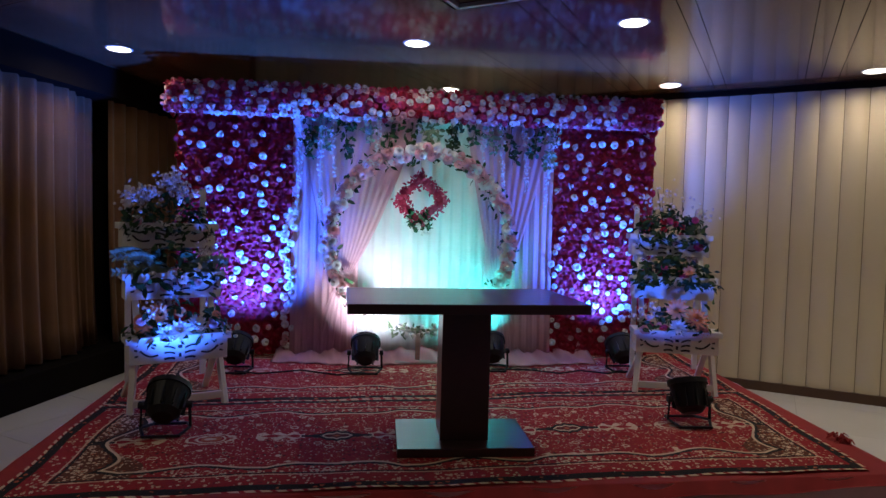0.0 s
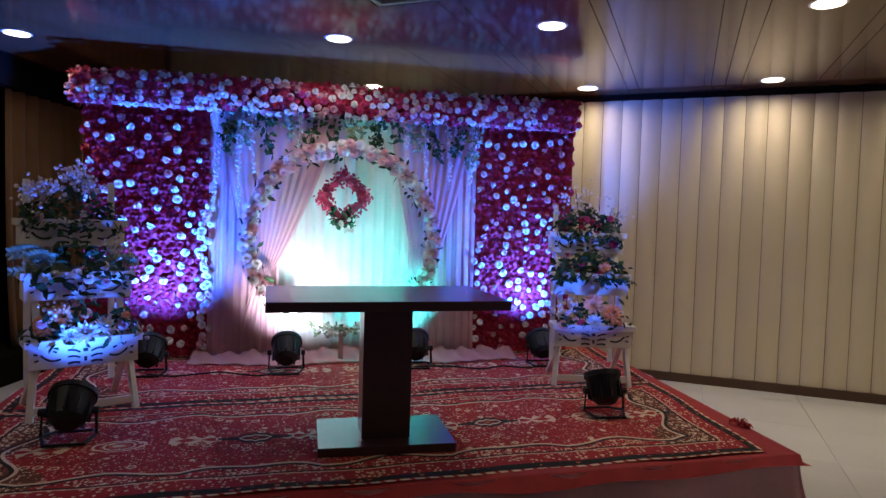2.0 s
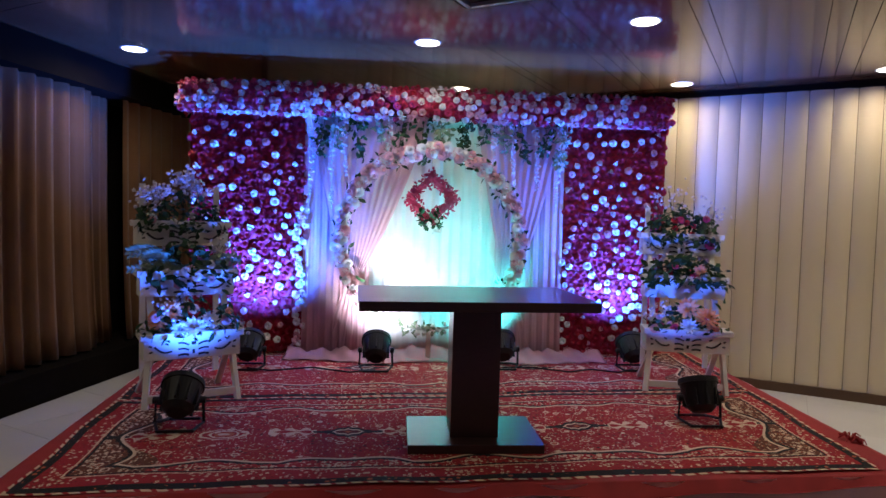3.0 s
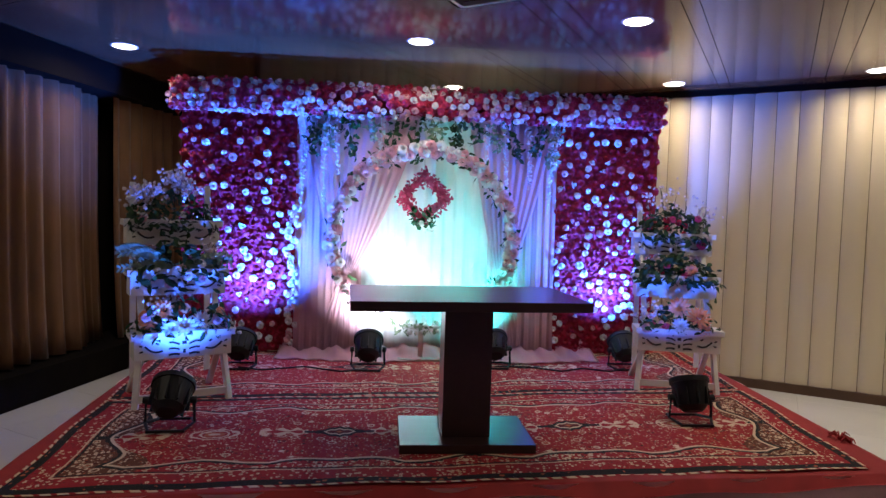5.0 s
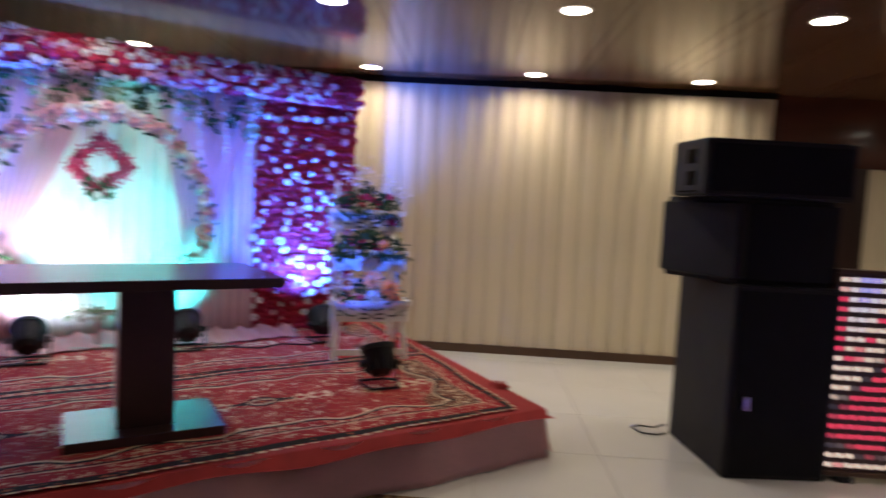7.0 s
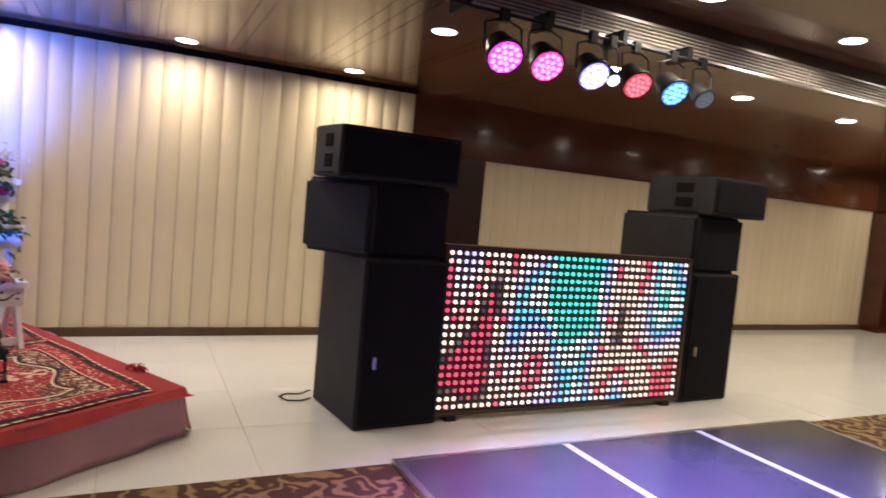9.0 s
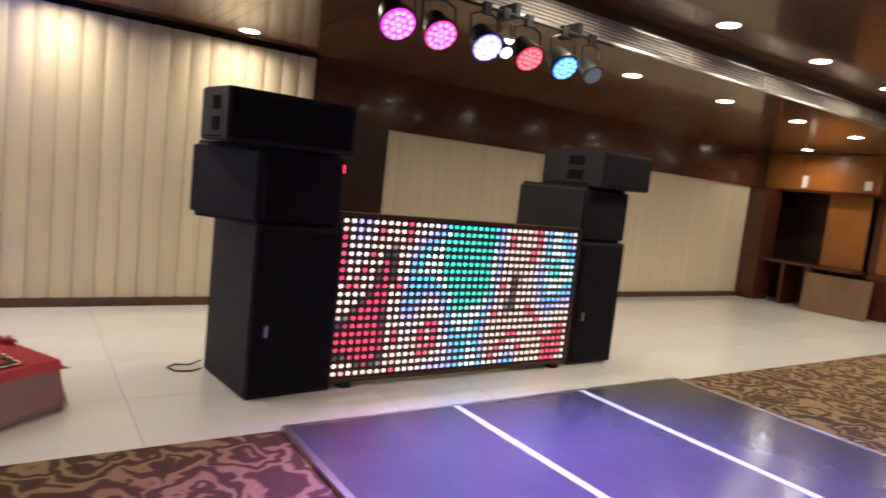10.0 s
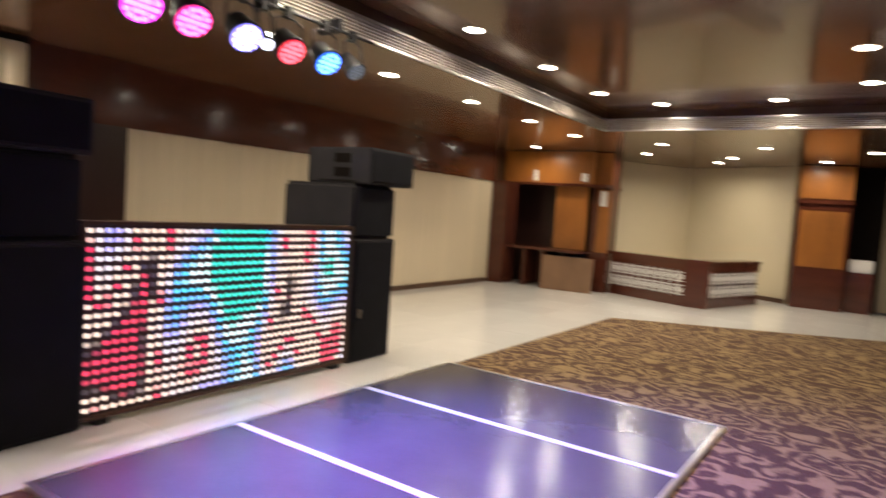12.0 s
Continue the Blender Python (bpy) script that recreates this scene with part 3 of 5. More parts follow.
# LED wall
def led_mat():
    m = bpy.data.materials.new("lit_led_dots")
    m.use_nodes = True
    t = m.node_tree
    b = t.nodes["Principled BSDF"]
    geo = t.nodes.new("ShaderNodeNewGeometry")
    mp = t.nodes.new("ShaderNodeMapping")
    mp.inputs["Scale"].default_value = (0.85, 0.0, 0.40)
    mp.inputs["Rotation"].default_value = (0, radians(14), 0)
    snap = t.nodes.new("ShaderNodeVectorMath")
    snap.operation = "SNAP"
    snap.inputs[1].default_value = (0.0589, 1.0, 0.0587)
    shift = t.nodes.new("ShaderNodeVectorMath")
    shift.operation = "SUBTRACT"
    shift.inputs[1].default_value = (3.265 + 0.058 - 0.0294, 0.0, 0.035 + 0.062 - 0.0293)
    t.links.new(geo.outputs["Position"], shift.inputs[0])
    t.links.new(shift.outputs[0], snap.inputs[0])
    t.links.new(snap.outputs[0], mp.inputs["Vector"])
    n = t.nodes.new("ShaderNodeTexNoise")
    n.inputs["Scale"].default_value = 1.6
    n.inputs["Detail"].default_value = 1.2
    n.inputs["Roughness"].default_value = 0.65
    t.links.new(mp.outputs[0], n.inputs["Vector"])
    r = t.nodes.new("ShaderNodeValToRGB")
    e = r.color_ramp.elements
    e[0].position, e[0].color = 0.34, (0.75, 0.03, 0.09, 1)
    e[1].position, e[1].color = 0.68, (0.02, 0.70, 0.55, 1)
    for p, c in ((0.412, (0.85, 0.03, 0.09, 1)), (0.416, (0.012, 0.012, 0.016, 1)), (0.428, (0.01, 0.01, 0.015, 1)), (0.432, (0.80, 0.60, 0.48, 1)), (0.476, (0.80, 0.62, 0.52, 1)),
                 (0.480, (0.80, 0.03, 0.10, 1)), (0.492, (0.75, 0.03, 0.10, 1)), (0.496, (0.80, 0.60, 0.48, 1)), (0.538, (0.70, 0.66, 0.80, 1)),
                 (0.545, (0.50, 0.40, 0.95, 1)), (0.565, (0.15, 0.40, 0.95, 1)), (0.59, (0.05, 0.60, 0.85, 1)), (0.60, (0.80, 0.92, 0.95, 1)), (0.625, (0.70, 0.90, 0.90, 1)), (0.63, (0.0, 0.62, 0.50, 1))):
        k = e.new(p)
        k.color = c
    sep = t.nodes.new("ShaderNodeSeparateXYZ")
    t.links.new(snap.outputs[0], sep.inputs[0])
    drift = t.nodes.new("ShaderNodeMapRange")
    drift.inputs["From Max"].default_value = 2.3
    drift.inputs["To Min"].default_value = -0.03
    drift.inputs["To Max"].default_value = 0.08
    t.links.new(sep.outputs[0], drift.inputs["Value"])
    plus = t.nodes.new("ShaderNodeMath")
    t.links.new(n.outputs[0], plus.inputs[0])
    t.links.new(drift.outputs[0], plus.inputs[1])
    t.links.new(plus.outputs[0], r.inputs["Fac"])
    t.links.new(r.outputs[0], b.inputs["Emission Color"])
    b.inputs["Base Color"].default_value = (0.25, 0.25, 0.25, 1)
    b.inputs["Roughness"].default_value = 0.3
    b.inputs["Emission Strength"].default_value = 2.2
    return m


LED = led_mat()
LED_BOARD = shader("dark_brown_dot_board", (0.055, 0.030, 0.026), 0.6, vary=0.2, scale=8)
screen = thing("led_screen", pose(3.265, 3.69, 0.035), "wide LED dot screen lit in many colours", "screen")
SWD, SHT = 2.355, 1.235
part("back_panel", box(0.02, SWD - 0.02, 0.012, 0.10, 0.02, SHT - 0.02), LED_BOARD, screen, "dark brown dot board")
for a in ((0, SWD, -0.01, 0.10, 0, 0.025), (0, SWD, -0.01, 0.10, SHT - 0.022, SHT), (0, 0.025, -0.01, 0.10, 0.025, SHT - 0.022), (SWD - 0.025, SWD, -0.01, 0.10, 0.025, SHT - 0.022)):
    part("frame", box(*a, bevel=0.002), SKIRTING, screen, "dark brown frame")
for x in (0.15, SWD - 0.15):
    part("foot", box(x - 0.04, x + 0.04, -0.02, 0.12, -0.035, 0.0), BLACK_METAL, screen)
NC, NR = 39, 20
dot = bmesh.new()
add_cyl(dot, 0.0168, 0.0128, 0.008, Matrix.Rotation(radians(90), 4, "X"), 12)
dot_me = bpy.data.meshes.new("led")
dot.to_mesh(dot_me)
dot.free()
dot_me.materials.append(LED)
rest = bmesh.new()
for i in range(NC):
    for j in range(NR):
        x, z = 0.058 + (SWD - 0.116) * i / (NC - 1), 0.062 + (SHT - 0.12) * j / (NR - 1)
        if i < 15:
            o = new("led", dot_me)
            o.parent = screen
            o.location = (x, 0.008, z)
        else:
            add_cyl(rest, 0.0168, 0.0128, 0.008, Matrix.Translation((x, 0.008, z)) @ Matrix.Rotation(radians(90), 4, "X"), 12)
part("led_field", rest, LED, screen)["kind"] = "stuff"

# ---------- lamps on the ceiling bar ----------
def lens_mat(name, col, power):
    return shader(name, (0.12, 0.12, 0.12), 0.3, emit=col, power=power)


bar = thing("lamp_bar", pose(2.9, 3.20, 2.735), "black lighting bar fixed under the air grille", "lighting bar")
b = bmesh.new()
add_tube(b, [(0, 0, 0), (2.3, 0, 0)], 0.011, 10)
part("pipe", b, BLACK_METAL, bar)
for k in range(4):
    part("hanger", box(0.1 + 0.6 * k, 0.14 + 0.6 * k, -0.012, 0.205, -0.012, CEIL - 2.735 + 0.012), BLACK_METAL, bar)
HANG = [(3.28, (1.0, 0.03, 0.85), 5.0, 0.112, "magenta", 90), (3.59, (1.0, 0.03, 0.28), 4.5, 0.108, "pink", 50), (3.96, (0.26, 0.22, 1.0), 5.0, 0.105, "blue white", 780),
        (4.33, (1.0, 0.03, 0.06), 2.6, 0.10, "red", 50), (4.67, (0.02, 0.16, 1.0), 4.5, 0.10, "blue", 560), (4.96, (0.5, 0.6, 0.7), 0.15, 0.075, "faint white", 1),
        (4.12, (0.75, 0.75, 1.0), 3.0, 0.045, "small white", 10)]


def hanging(x, col, power, r, word, watt):
    ob = thing("hanging_par_light", pose(x, 3.20, 2.735), "black hanging stage spotlight, lit " + word, "stage light", "hanging spotlights")
    aim = Matrix.Translation((0, -0.03, -0.25)) @ Matrix.Rotation(radians(-48), 4, "X") @ Matrix.Rotation(radians(4), 4, "Y")
    h = bmesh.new()
    add_cyl(h, r, r * 0.72, 0.15, aim @ Matrix.Translation((0, 0, 0.06)), 26)
    add_cyl(h, r * 1.06, r * 1.06, 0.025, aim @ Matrix.Translation((0, 0, -0.02)), 26)
    add_cyl(h, r * 0.72, r * 0.45, 0.03, aim @ Matrix.Translation((0, 0, 0.15)), 20)
    part("housing", h, BLACK_METAL, ob)
    n = bmesh.new()
    add_cyl(n, r * 0.93, r * 0.93, 0.006, aim @ Matrix.Translation((0, 0, -0.036)), 26)
    key = word.replace(" ", "_")
    lens = part("lens", n, lens_mat("lit_lens_" + key, col, power * 0.50), ob, "glowing " + word + " lens")
    cell = bmesh.new()
    add_cyl(cell, r * 0.15, r * 0.12, 0.006, None, 10)
    cell_me = bpy.data.meshes.new("led_cell")
    cell.to_mesh(cell_me)
    cell.free()
    cell_me.materials.append(lens_mat("lit_cell_" + key, tuple(0.93 * c + 0.07 for c in col), power * 1.6))
    for ring, count in ((0.0, 1), (0.36, 6), (0.72, 12)):
        for q in range(count):
            a = 6.2832 * q / count
            o = new("led_cell", cell_me)
            o.parent = lens
            o.matrix_local = aim @ Matrix.Translation((r * ring * math.cos(a), r * ring * math.sin(a), -0.042))
    y = bmesh.new()
    for s in (-1, 1):
        add_tube(y, [(s * 0.02, 0, -0.03), (s * (r + 0.015), 0, -0.07), (s * (r + 0.02), -0.02, -0.24)], 0.008, 6)
    add_box(y, -0.03, 0.03, -0.02, 0.02, -0.05, 0.03, bevel=0.005)
    part("yoke", y, BLACK_METAL, ob)
    la = bpy.data.lights.new("hanging_beam", "SPOT")
    la.energy, la.color, la.spot_size, la.spot_blend, la.shadow_soft_size = watt * 1.5, col, radians(112), 0.8, 0.06
    lo = new("hanging_beam", la)
    lo.matrix_world = pose(x, 3.20, 2.735) @ aim @ Matrix.Translation((0, 0, -0.12))


for row in HANG:
    hanging(*row)

# ---------- far end ----------
PLY = shader("dull_brown_plywood", (0.19, 0.105, 0.055), 0.55, vary=0.2, scale=4, stretch=(1, 1, 0.3))
alcove = thing("wall_unit", Matrix(), "dark wooden wall unit with honey veneer panels", "cabinet")
part("side_post", box(13.05, 13.55, 6.30, 6.64, 0, 2.14, bevel=0.004), WOOD_DARK, alcove)
part("back_panel", box(14.1, 14.16, 4.3, 6.64, 0, CEIL - 0.01), WOOD_BLACK, alcove)
part("top_panel", box(13.50, 13.56, 5.95, 6.64, 2.15, CEIL - 0.01), WOOD_MID, alcove, "honey veneer panel")
part("top_panel", box(13.50, 13.56, 4.62, 5.93, 2.15, CEIL - 0.01), WOOD_MID, alcove, "honey veneer panel")
part("lintel", box(13.42, 13.62, 4.30, 6.64, 2.10, 2.148), WOOD_DARK, alcove)
part("door_panel", box(13.62, 13.66, 4.75, 5.45, 0.82, 2.098), WOOD_MID, alcove, "honey veneer sliding panel")
part("counter_top", box(13.20, 14.1, 4.70, 6.30, 0.76, 0.81, bevel=0.004), WOOD_DARK, alcove)
part("counter_leg", box(13.24, 13.9, 5.40, 5.50, 0, 0.76), WOOD_DARK, alcove)
part("counter_leg", box(13.30, 13.9, 5.9, 5.96, 0, 0.76), WOOD_DARK, alcove)
solid("board", box(-0.02, 0.02, -0.52, 0.52, 0, 0.68, bevel=0.003), PLY, "brown plywood board leaning under the counter", "board",
      m=pose(13.22, 4.93, 0.0, 0, 6, 8))
pillar = thing("pillar", pose(13.9, 4.35, 0), "square pillar clad in dark wood with a veneer panel", "pillar", kind="structure")
part("shaft", box(-0.20, 0.25, -0.05, 0.33, 0, CEIL - 0.004), WOOD_DARK, pillar)
part("veneer", box(-0.215, -0.198, -0.05, 0.20, 0.80, 2.06), WOOD_MID, pillar)
part("veneer", box(-0.215, -0.198, -0.05, 0.32, 2.16, CEIL - 0.02), WOOD_MID, pillar)
part("ledge", box(-0.25, 0.27, -0.08, 0.36, 2.08, 2.12), WOOD_DARK, pillar)
solid("paper_notice", box(-0.003, 0.003, -0.07, 0.07, -0.15, 0.15), WHITE_WOOD, "white paper notice stuck on the pillar", "notice", m=pose(13.68, 4.44, 1.88))
solid("paper_notice", box(-0.003, 0.003, -0.045, 0.045, -0.11, 0.11), WHITE_WOOD, "white paper notice stuck on the wall unit", "notice", m=pose(13.495, 5.88, 2.30))
solid("thermostat", box(-0.02, 0.0, -0.06, 0.06, -0.08, 0.08, bevel=0.004), WHITE_WOOD, "small white wall switch box", "switch", m=pose(13.498, 4.80, 2.28))

wall_far = solid("wall_far", prism([(15.2, 4.95), (17.2, 3.70), (16.1, 1.35), (16.3, 1.25), (17.5, 3.78), (15.3, 5.15)], 0, CEIL - 0.004), CREAM_WALL,
                 "cream painted wall of the far bay", "wall", kind="structure")
wall_right = solid("wall_right", prism([(16.6, 0.05), (17.6, -6), (17.8, -6), (16.8, 0.1)], 0, CEIL - 0.004), CREAM_WALL,
                   "cream painted wall beyond the far pillar", "wall", kind="structure")
part("skirting", prism([(16.07, 1.37), (16.62, 2.55), (16.65, 2.53), (16.10, 1.35)], 0, 0.09), SKIRTING, wall_far)
pillar_b = thing("pillar", pose(15.75, 0.78, 0, 0, 0, 8), "square pillar clad in dark wood with veneer panels", "pillar", kind="structure")
part("shaft", box(0.0, 0.5, -0.45, 0.45, 0, CEIL - 0.004), WOOD_DARK, pillar_b)
part("veneer", box(-0.015, 0.002, -0.40, 0.40, 0.82, 1.92), WOOD_MID, pillar_b)
part("veneer", box(-0.015, 0.002, -0.45, 0.45, 2.16, CEIL - 0.02), WOOD_MID, pillar_b)
part("ledge", box(-0.05, 0.52, -0.48, 0.48, 2.06, 2.12), WOOD_DARK, pillar_b)

bar_counter = thing("bar_counter", Matrix(), "low dark wooden bar front with white lattice panels", "bar counter")


def lattice(p0, p1):
    a, c = Vector((*p0, 0)), Vector((*p1, 0))
    L = (c - a).length
    m = Matrix.Translation(a) @ Matrix.Rotation(math.atan2((c - a).y, (c - a).x), 4, "Z")
    part("body", box(0, L, 0.03, 0.30, 0, 0.80, m=m), WOOD_DARK, bar_counter)
    part("top", box(-0.02, L + 0.02, -0.02, 0.34, 0.80, 0.85, bevel=0.004, m=m), WOOD_DARK, bar_counter)
    part("base_rail", box(0, L, 0.0, 0.03, 0, 0.16, m=m), WOOD_DARK, bar_counter)
    part("top_rail", box(0, L, 0.0, 0.03, 0.66, 0.80, m=m), WOOD_DARK, bar_counter)
    bm = bmesh.new()
    n = max(2, int(L / 0.17))
    w = L / n
    for i in range(n):
        for j in range(2):
            x, z = i * w, 0.17 + 0.24 * j
            for q in ((x + 0.02, x + w - 0.02, z + 0.03, z + 0.045), (x + 0.02, x + w - 0.02, z + 0.195, z + 0.21), (x + 0.02, x + 0.035, z + 0.045, z + 0.195),
                      (x + w - 0.035, x + w - 0.02, z + 0.045, z + 0.195), (x + w * 0.34, x + w * 0.66, z + 0.08, z + 0.16), (x - 0.008, x + 0.008, z, z + 0.24)):
                add_box(bm, q[0], q[1], 0.018, 0.029, q[2], q[3], m=m)
    part("lattice", bm, WHITE_WOOD, bar_counter, "white square lattice")["kind"] = "stuff"


lattice((13.95, 4.28), (13.36, 2.66))
lattice((13.46, 2.28), (15.3, 1.75))
part("post", box(13.34, 13.50, 2.26, 2.68, 0, 0.86, bevel=0.006), WOOD_DARK, bar_counter, "reddish wooden corner post")
# solid black block, the recess's shade put into its colour
part("recess", box(0.5, 0.9, -1.05, -0.452, 0, CEIL - 0.006), GAP, pillar_b, "black block standing in for the shaded recess beside the pillar")
basin = bmesh.new()
add_box(basin, -0.16, 0.16, -0.20, 0.20, -0.14, 0.10, bevel=0.05)
solid("wash_basin", basin, WHITE_WOOD, "small white wall basin in the dark recess", "basin", m=pose(16.15, 0.10, 0.92))
basin_stand = thing("basin_stand", pose(16.15, 0.10, 0), "dark wooden stand under the white basin", "stand")
part("panel", box(-0.18, 0.18, -0.22, 0.22, 0, 0.78, bevel=0.01), WOOD_DARK, basin_stand)
RED_GLOW = shader("red_lit_indicator", (0.4, 0.02, 0.04), 0.4, emit=(1.0, 0.03, 0.10), power=1.2)
sign = thing("indicator_panel", pose(4.55, WALL_Y - 0.06, 1.58), "small red lit indicator panel on the dark door", "indicator")
part("case", box(-0.055, 0.055, -0.02, 0.0, -0.075, 0.075, bevel=0.004), BLACK_METAL, sign)
part("face", box(-0.035, 0.035, -0.026, -0.018, -0.045, 0.05), RED_GLOW, sign, "glowing red face")

# ---------- flowers and leaves ----------
PETAL_WHITE = shader("white_silk_petal", (0.80, 0.78, 0.76), 0.6, vary=0.05, scale=30, random_tint=0.10)
PETAL_BLUSH = shader("blush_pink_silk_petal", (0.76, 0.42, 0.44), 0.6, vary=0.06, scale=30, random_tint=0.18)
PETAL_PINK = shader("hot_pink_silk_petal", (0.60, 0.045, 0.13), 0.6, vary=0.08, scale=30, random_tint=0.25)
PETAL_RED = shader("red_silk_petal", (0.42, 0.008, 0.035), 0.65, vary=0.10, scale=20, random_tint=0.30)
PETAL_PEACH = shader("peach_orange_silk_petal", (0.78, 0.32, 0.16), 0.6, vary=0.08, scale=30, random_tint=0.15)
LEAF = shader("dark_green_plastic_leaf", (0.020, 0.050, 0.018), 0.55, vary=0.2, scale=14, random_tint=0.45, spec=0.25)
LEAF_PALE = shader("grey_green_leaf", (0.20, 0.27, 0.17), 0.5, vary=0.15, scale=14, random_tint=0.3)
SPRIG = shader("pale_lilac_sprig_blossom", (0.70, 0.62, 0.68), 0.6, vary=0.1, scale=40, random_tint=0.2)
BEAD = shader("silvery_white_strand_petal", (0.72, 0.72, 0.76), 0.3, vary=0.1, scale=40, random_tint=0.15)
STEM = shader("brown_green_stem", (0.07, 0.065, 0.03), 0.7)


def petal_patch(verts, faces, base, n, r, lift, cup, seed):
    """A ring of n cupped petals."""
    for k in range(n):
        a0 = 2 * math.pi * (k + 0.37 * seed) / n
        idx = len(verts)
        for i in range(3):
            for j in range(3):
                s = (j - 1)
                q = i / 2
                ang = a0 + s * 1.3 * math.pi / n * (0.62 + 0.38 * q)
                rad = r * (0.12 + 0.88 * q) * (1.0 if s == 0 else 0.93)
                z = base + lift * q - cup * q * q * (1.0 if s == 0 else 0.85) + 0.05 * r * s
                verts.append((rad * math.cos(ang), rad * math.sin(ang), z))
        for i in range(2):
            for j in range(2):
                p = idx + i * 3 + j
                faces.append((p, p + 1, p + 4, p + 3))


def rose_data(seed=0.0):
    v, f = [], []
    petal_patch(v, f, 0.0, 5, 1.0, 0.60, 0.62, seed)
    petal_patch(v, f, 0.14, 4, 0.74, 0.85, 0.50, seed + 0.7)
    petal_patch(v, f, 0.26, 3, 0.46, 0.80, 0.22, seed + 1.3)
    return np.array(v), f


def dahlia_data():
    v, f = [], []
    for ring, (n, r, tilt) in enumerate(((12, 1.0, 0.15), (11, 0.92, 0.5), (9, 0.75, 0.9), (7, 0.5, 1.25))):
        for k in range(n):
            a = 2 * math.pi * (k + 0.5 * (ring % 2)) / n
            d = np.array((math.cos(a) * math.cos(tilt), math.sin(a) * math.cos(tilt), math.sin(tilt)))
            sd = np.array((-math.sin(a), math.cos(a), 0)) * 0.13
            i = len(v)
            v += [tuple(d * r * 0.25 - sd * 0.5), tuple(d * r * 0.25 + sd * 0.5), tuple(d * r * 0.7 + sd), tuple(d * r * 0.7 - sd), tuple(d * r * 1.02 + np.array((0, 0, 0.05)))]
            f += [(i, i + 1, i + 2, i + 3), (i + 3, i + 2, i + 4)]
    return np.array(v), f


LEAF_DATA = (np.array([(0, 0, 0), (0.22, 0.30, 0.05), (-0.22, 0.30, 0.05), (0.24, 0.62, 0.03), (-0.24, 0.62, 0.03), (0, 1.0, -0.10), (0, 0.32, -0.02), (0, 0.64, -0.02)]),
             [(0, 1, 6), (0, 6, 2), (1, 3, 7, 6), (6, 7, 4, 2), (3, 5, 7), (7, 5, 4)])
BLOOM_DATA = (np.array([(0.5, 0, 0.15), (0, 0.5, 0.15), (-0.5, 0, 0.15), (0, -0.5, 0.15), (0.35, 0.35, -0.1), (-0.35, 0.35, -0.1), (-0.35, -0.35, -0.1), (0.35, -0.35, -0.1), (0, 0, 0.3), (0, 0, -0.2)]),
              [(8, 0, 4, 1), (8, 1, 5, 2), (8, 2, 6, 3), (8, 3, 7, 0), (9, 4, 0, 7), (9, 5, 1, 4), (9, 6, 2, 5), (9, 7, 3, 6)])
ROSES = [rose_data(s) for s in (0.0, 0.5, 0.9)]
DAHLIA = dahlia_data()
RND = random.Random(7)


def mesh_of(name, data, material, smooth=True):
    me = bpy.data.meshes.new(name)
    me.from_pydata([tuple(p) for p in data[0]], [], data[1])
    me.materials.append(material)
    if smooth:
        me.polygons.foreach_set("use_smooth", [True] * len(me.polygons))
    return me


ROSE_ME = {m.name: [mesh_of("rose", d, m) for d in ROSES] for m in (PETAL_WHITE, PETAL_BLUSH, PETAL_PINK, PETAL_RED, PETAL_PEACH)}
DAHLIA_ME = {m.name: mesh_of("dahlia", DAHLIA, m) for m in (PETAL_PEACH, PETAL_WHITE, PETAL_BLUSH)}


def facing(p, normal, size, spin):
    q = Vector(normal).to_track_quat("Z", "Y").to_matrix().to_4x4()
    return Matrix.Translation(p) @ q @ Matrix.Rotation(spin, 4, "Z") @ Matrix.Scale(size, 4)


def scatter(name, data, mats, material, parent, label=""):
    """Many small pieces joined in one mesh."""
    v, f = data
    h = np.c_[v, np.ones(len(v))]
    allv = np.concatenate([(h @ np.array(m).T)[:, :3] for m in mats])
    faces = [tuple(i + k * len(v) for i in q) for k in range(len(mats)) for q in f]
    me = mesh_of(name, (allv, faces), material)
    ob = new(name, me)
    ob.parent = parent
    ob["kind"] = "stuff"
    if label:
        ob["label"] = label
    return ob


def bloom(me, m, parent):
    o = new(me.name.split(".")[0], me)
    o.parent = parent
    o.matrix_local = m
    return o


def jig(a):
    return RND.uniform(-a, a)


def toss(n=(0, -1, 0), spread=0.5):
    return Vector((n[0] + jig(spread), n[1] + jig(spread), n[2] + jig(spread))).normalized()


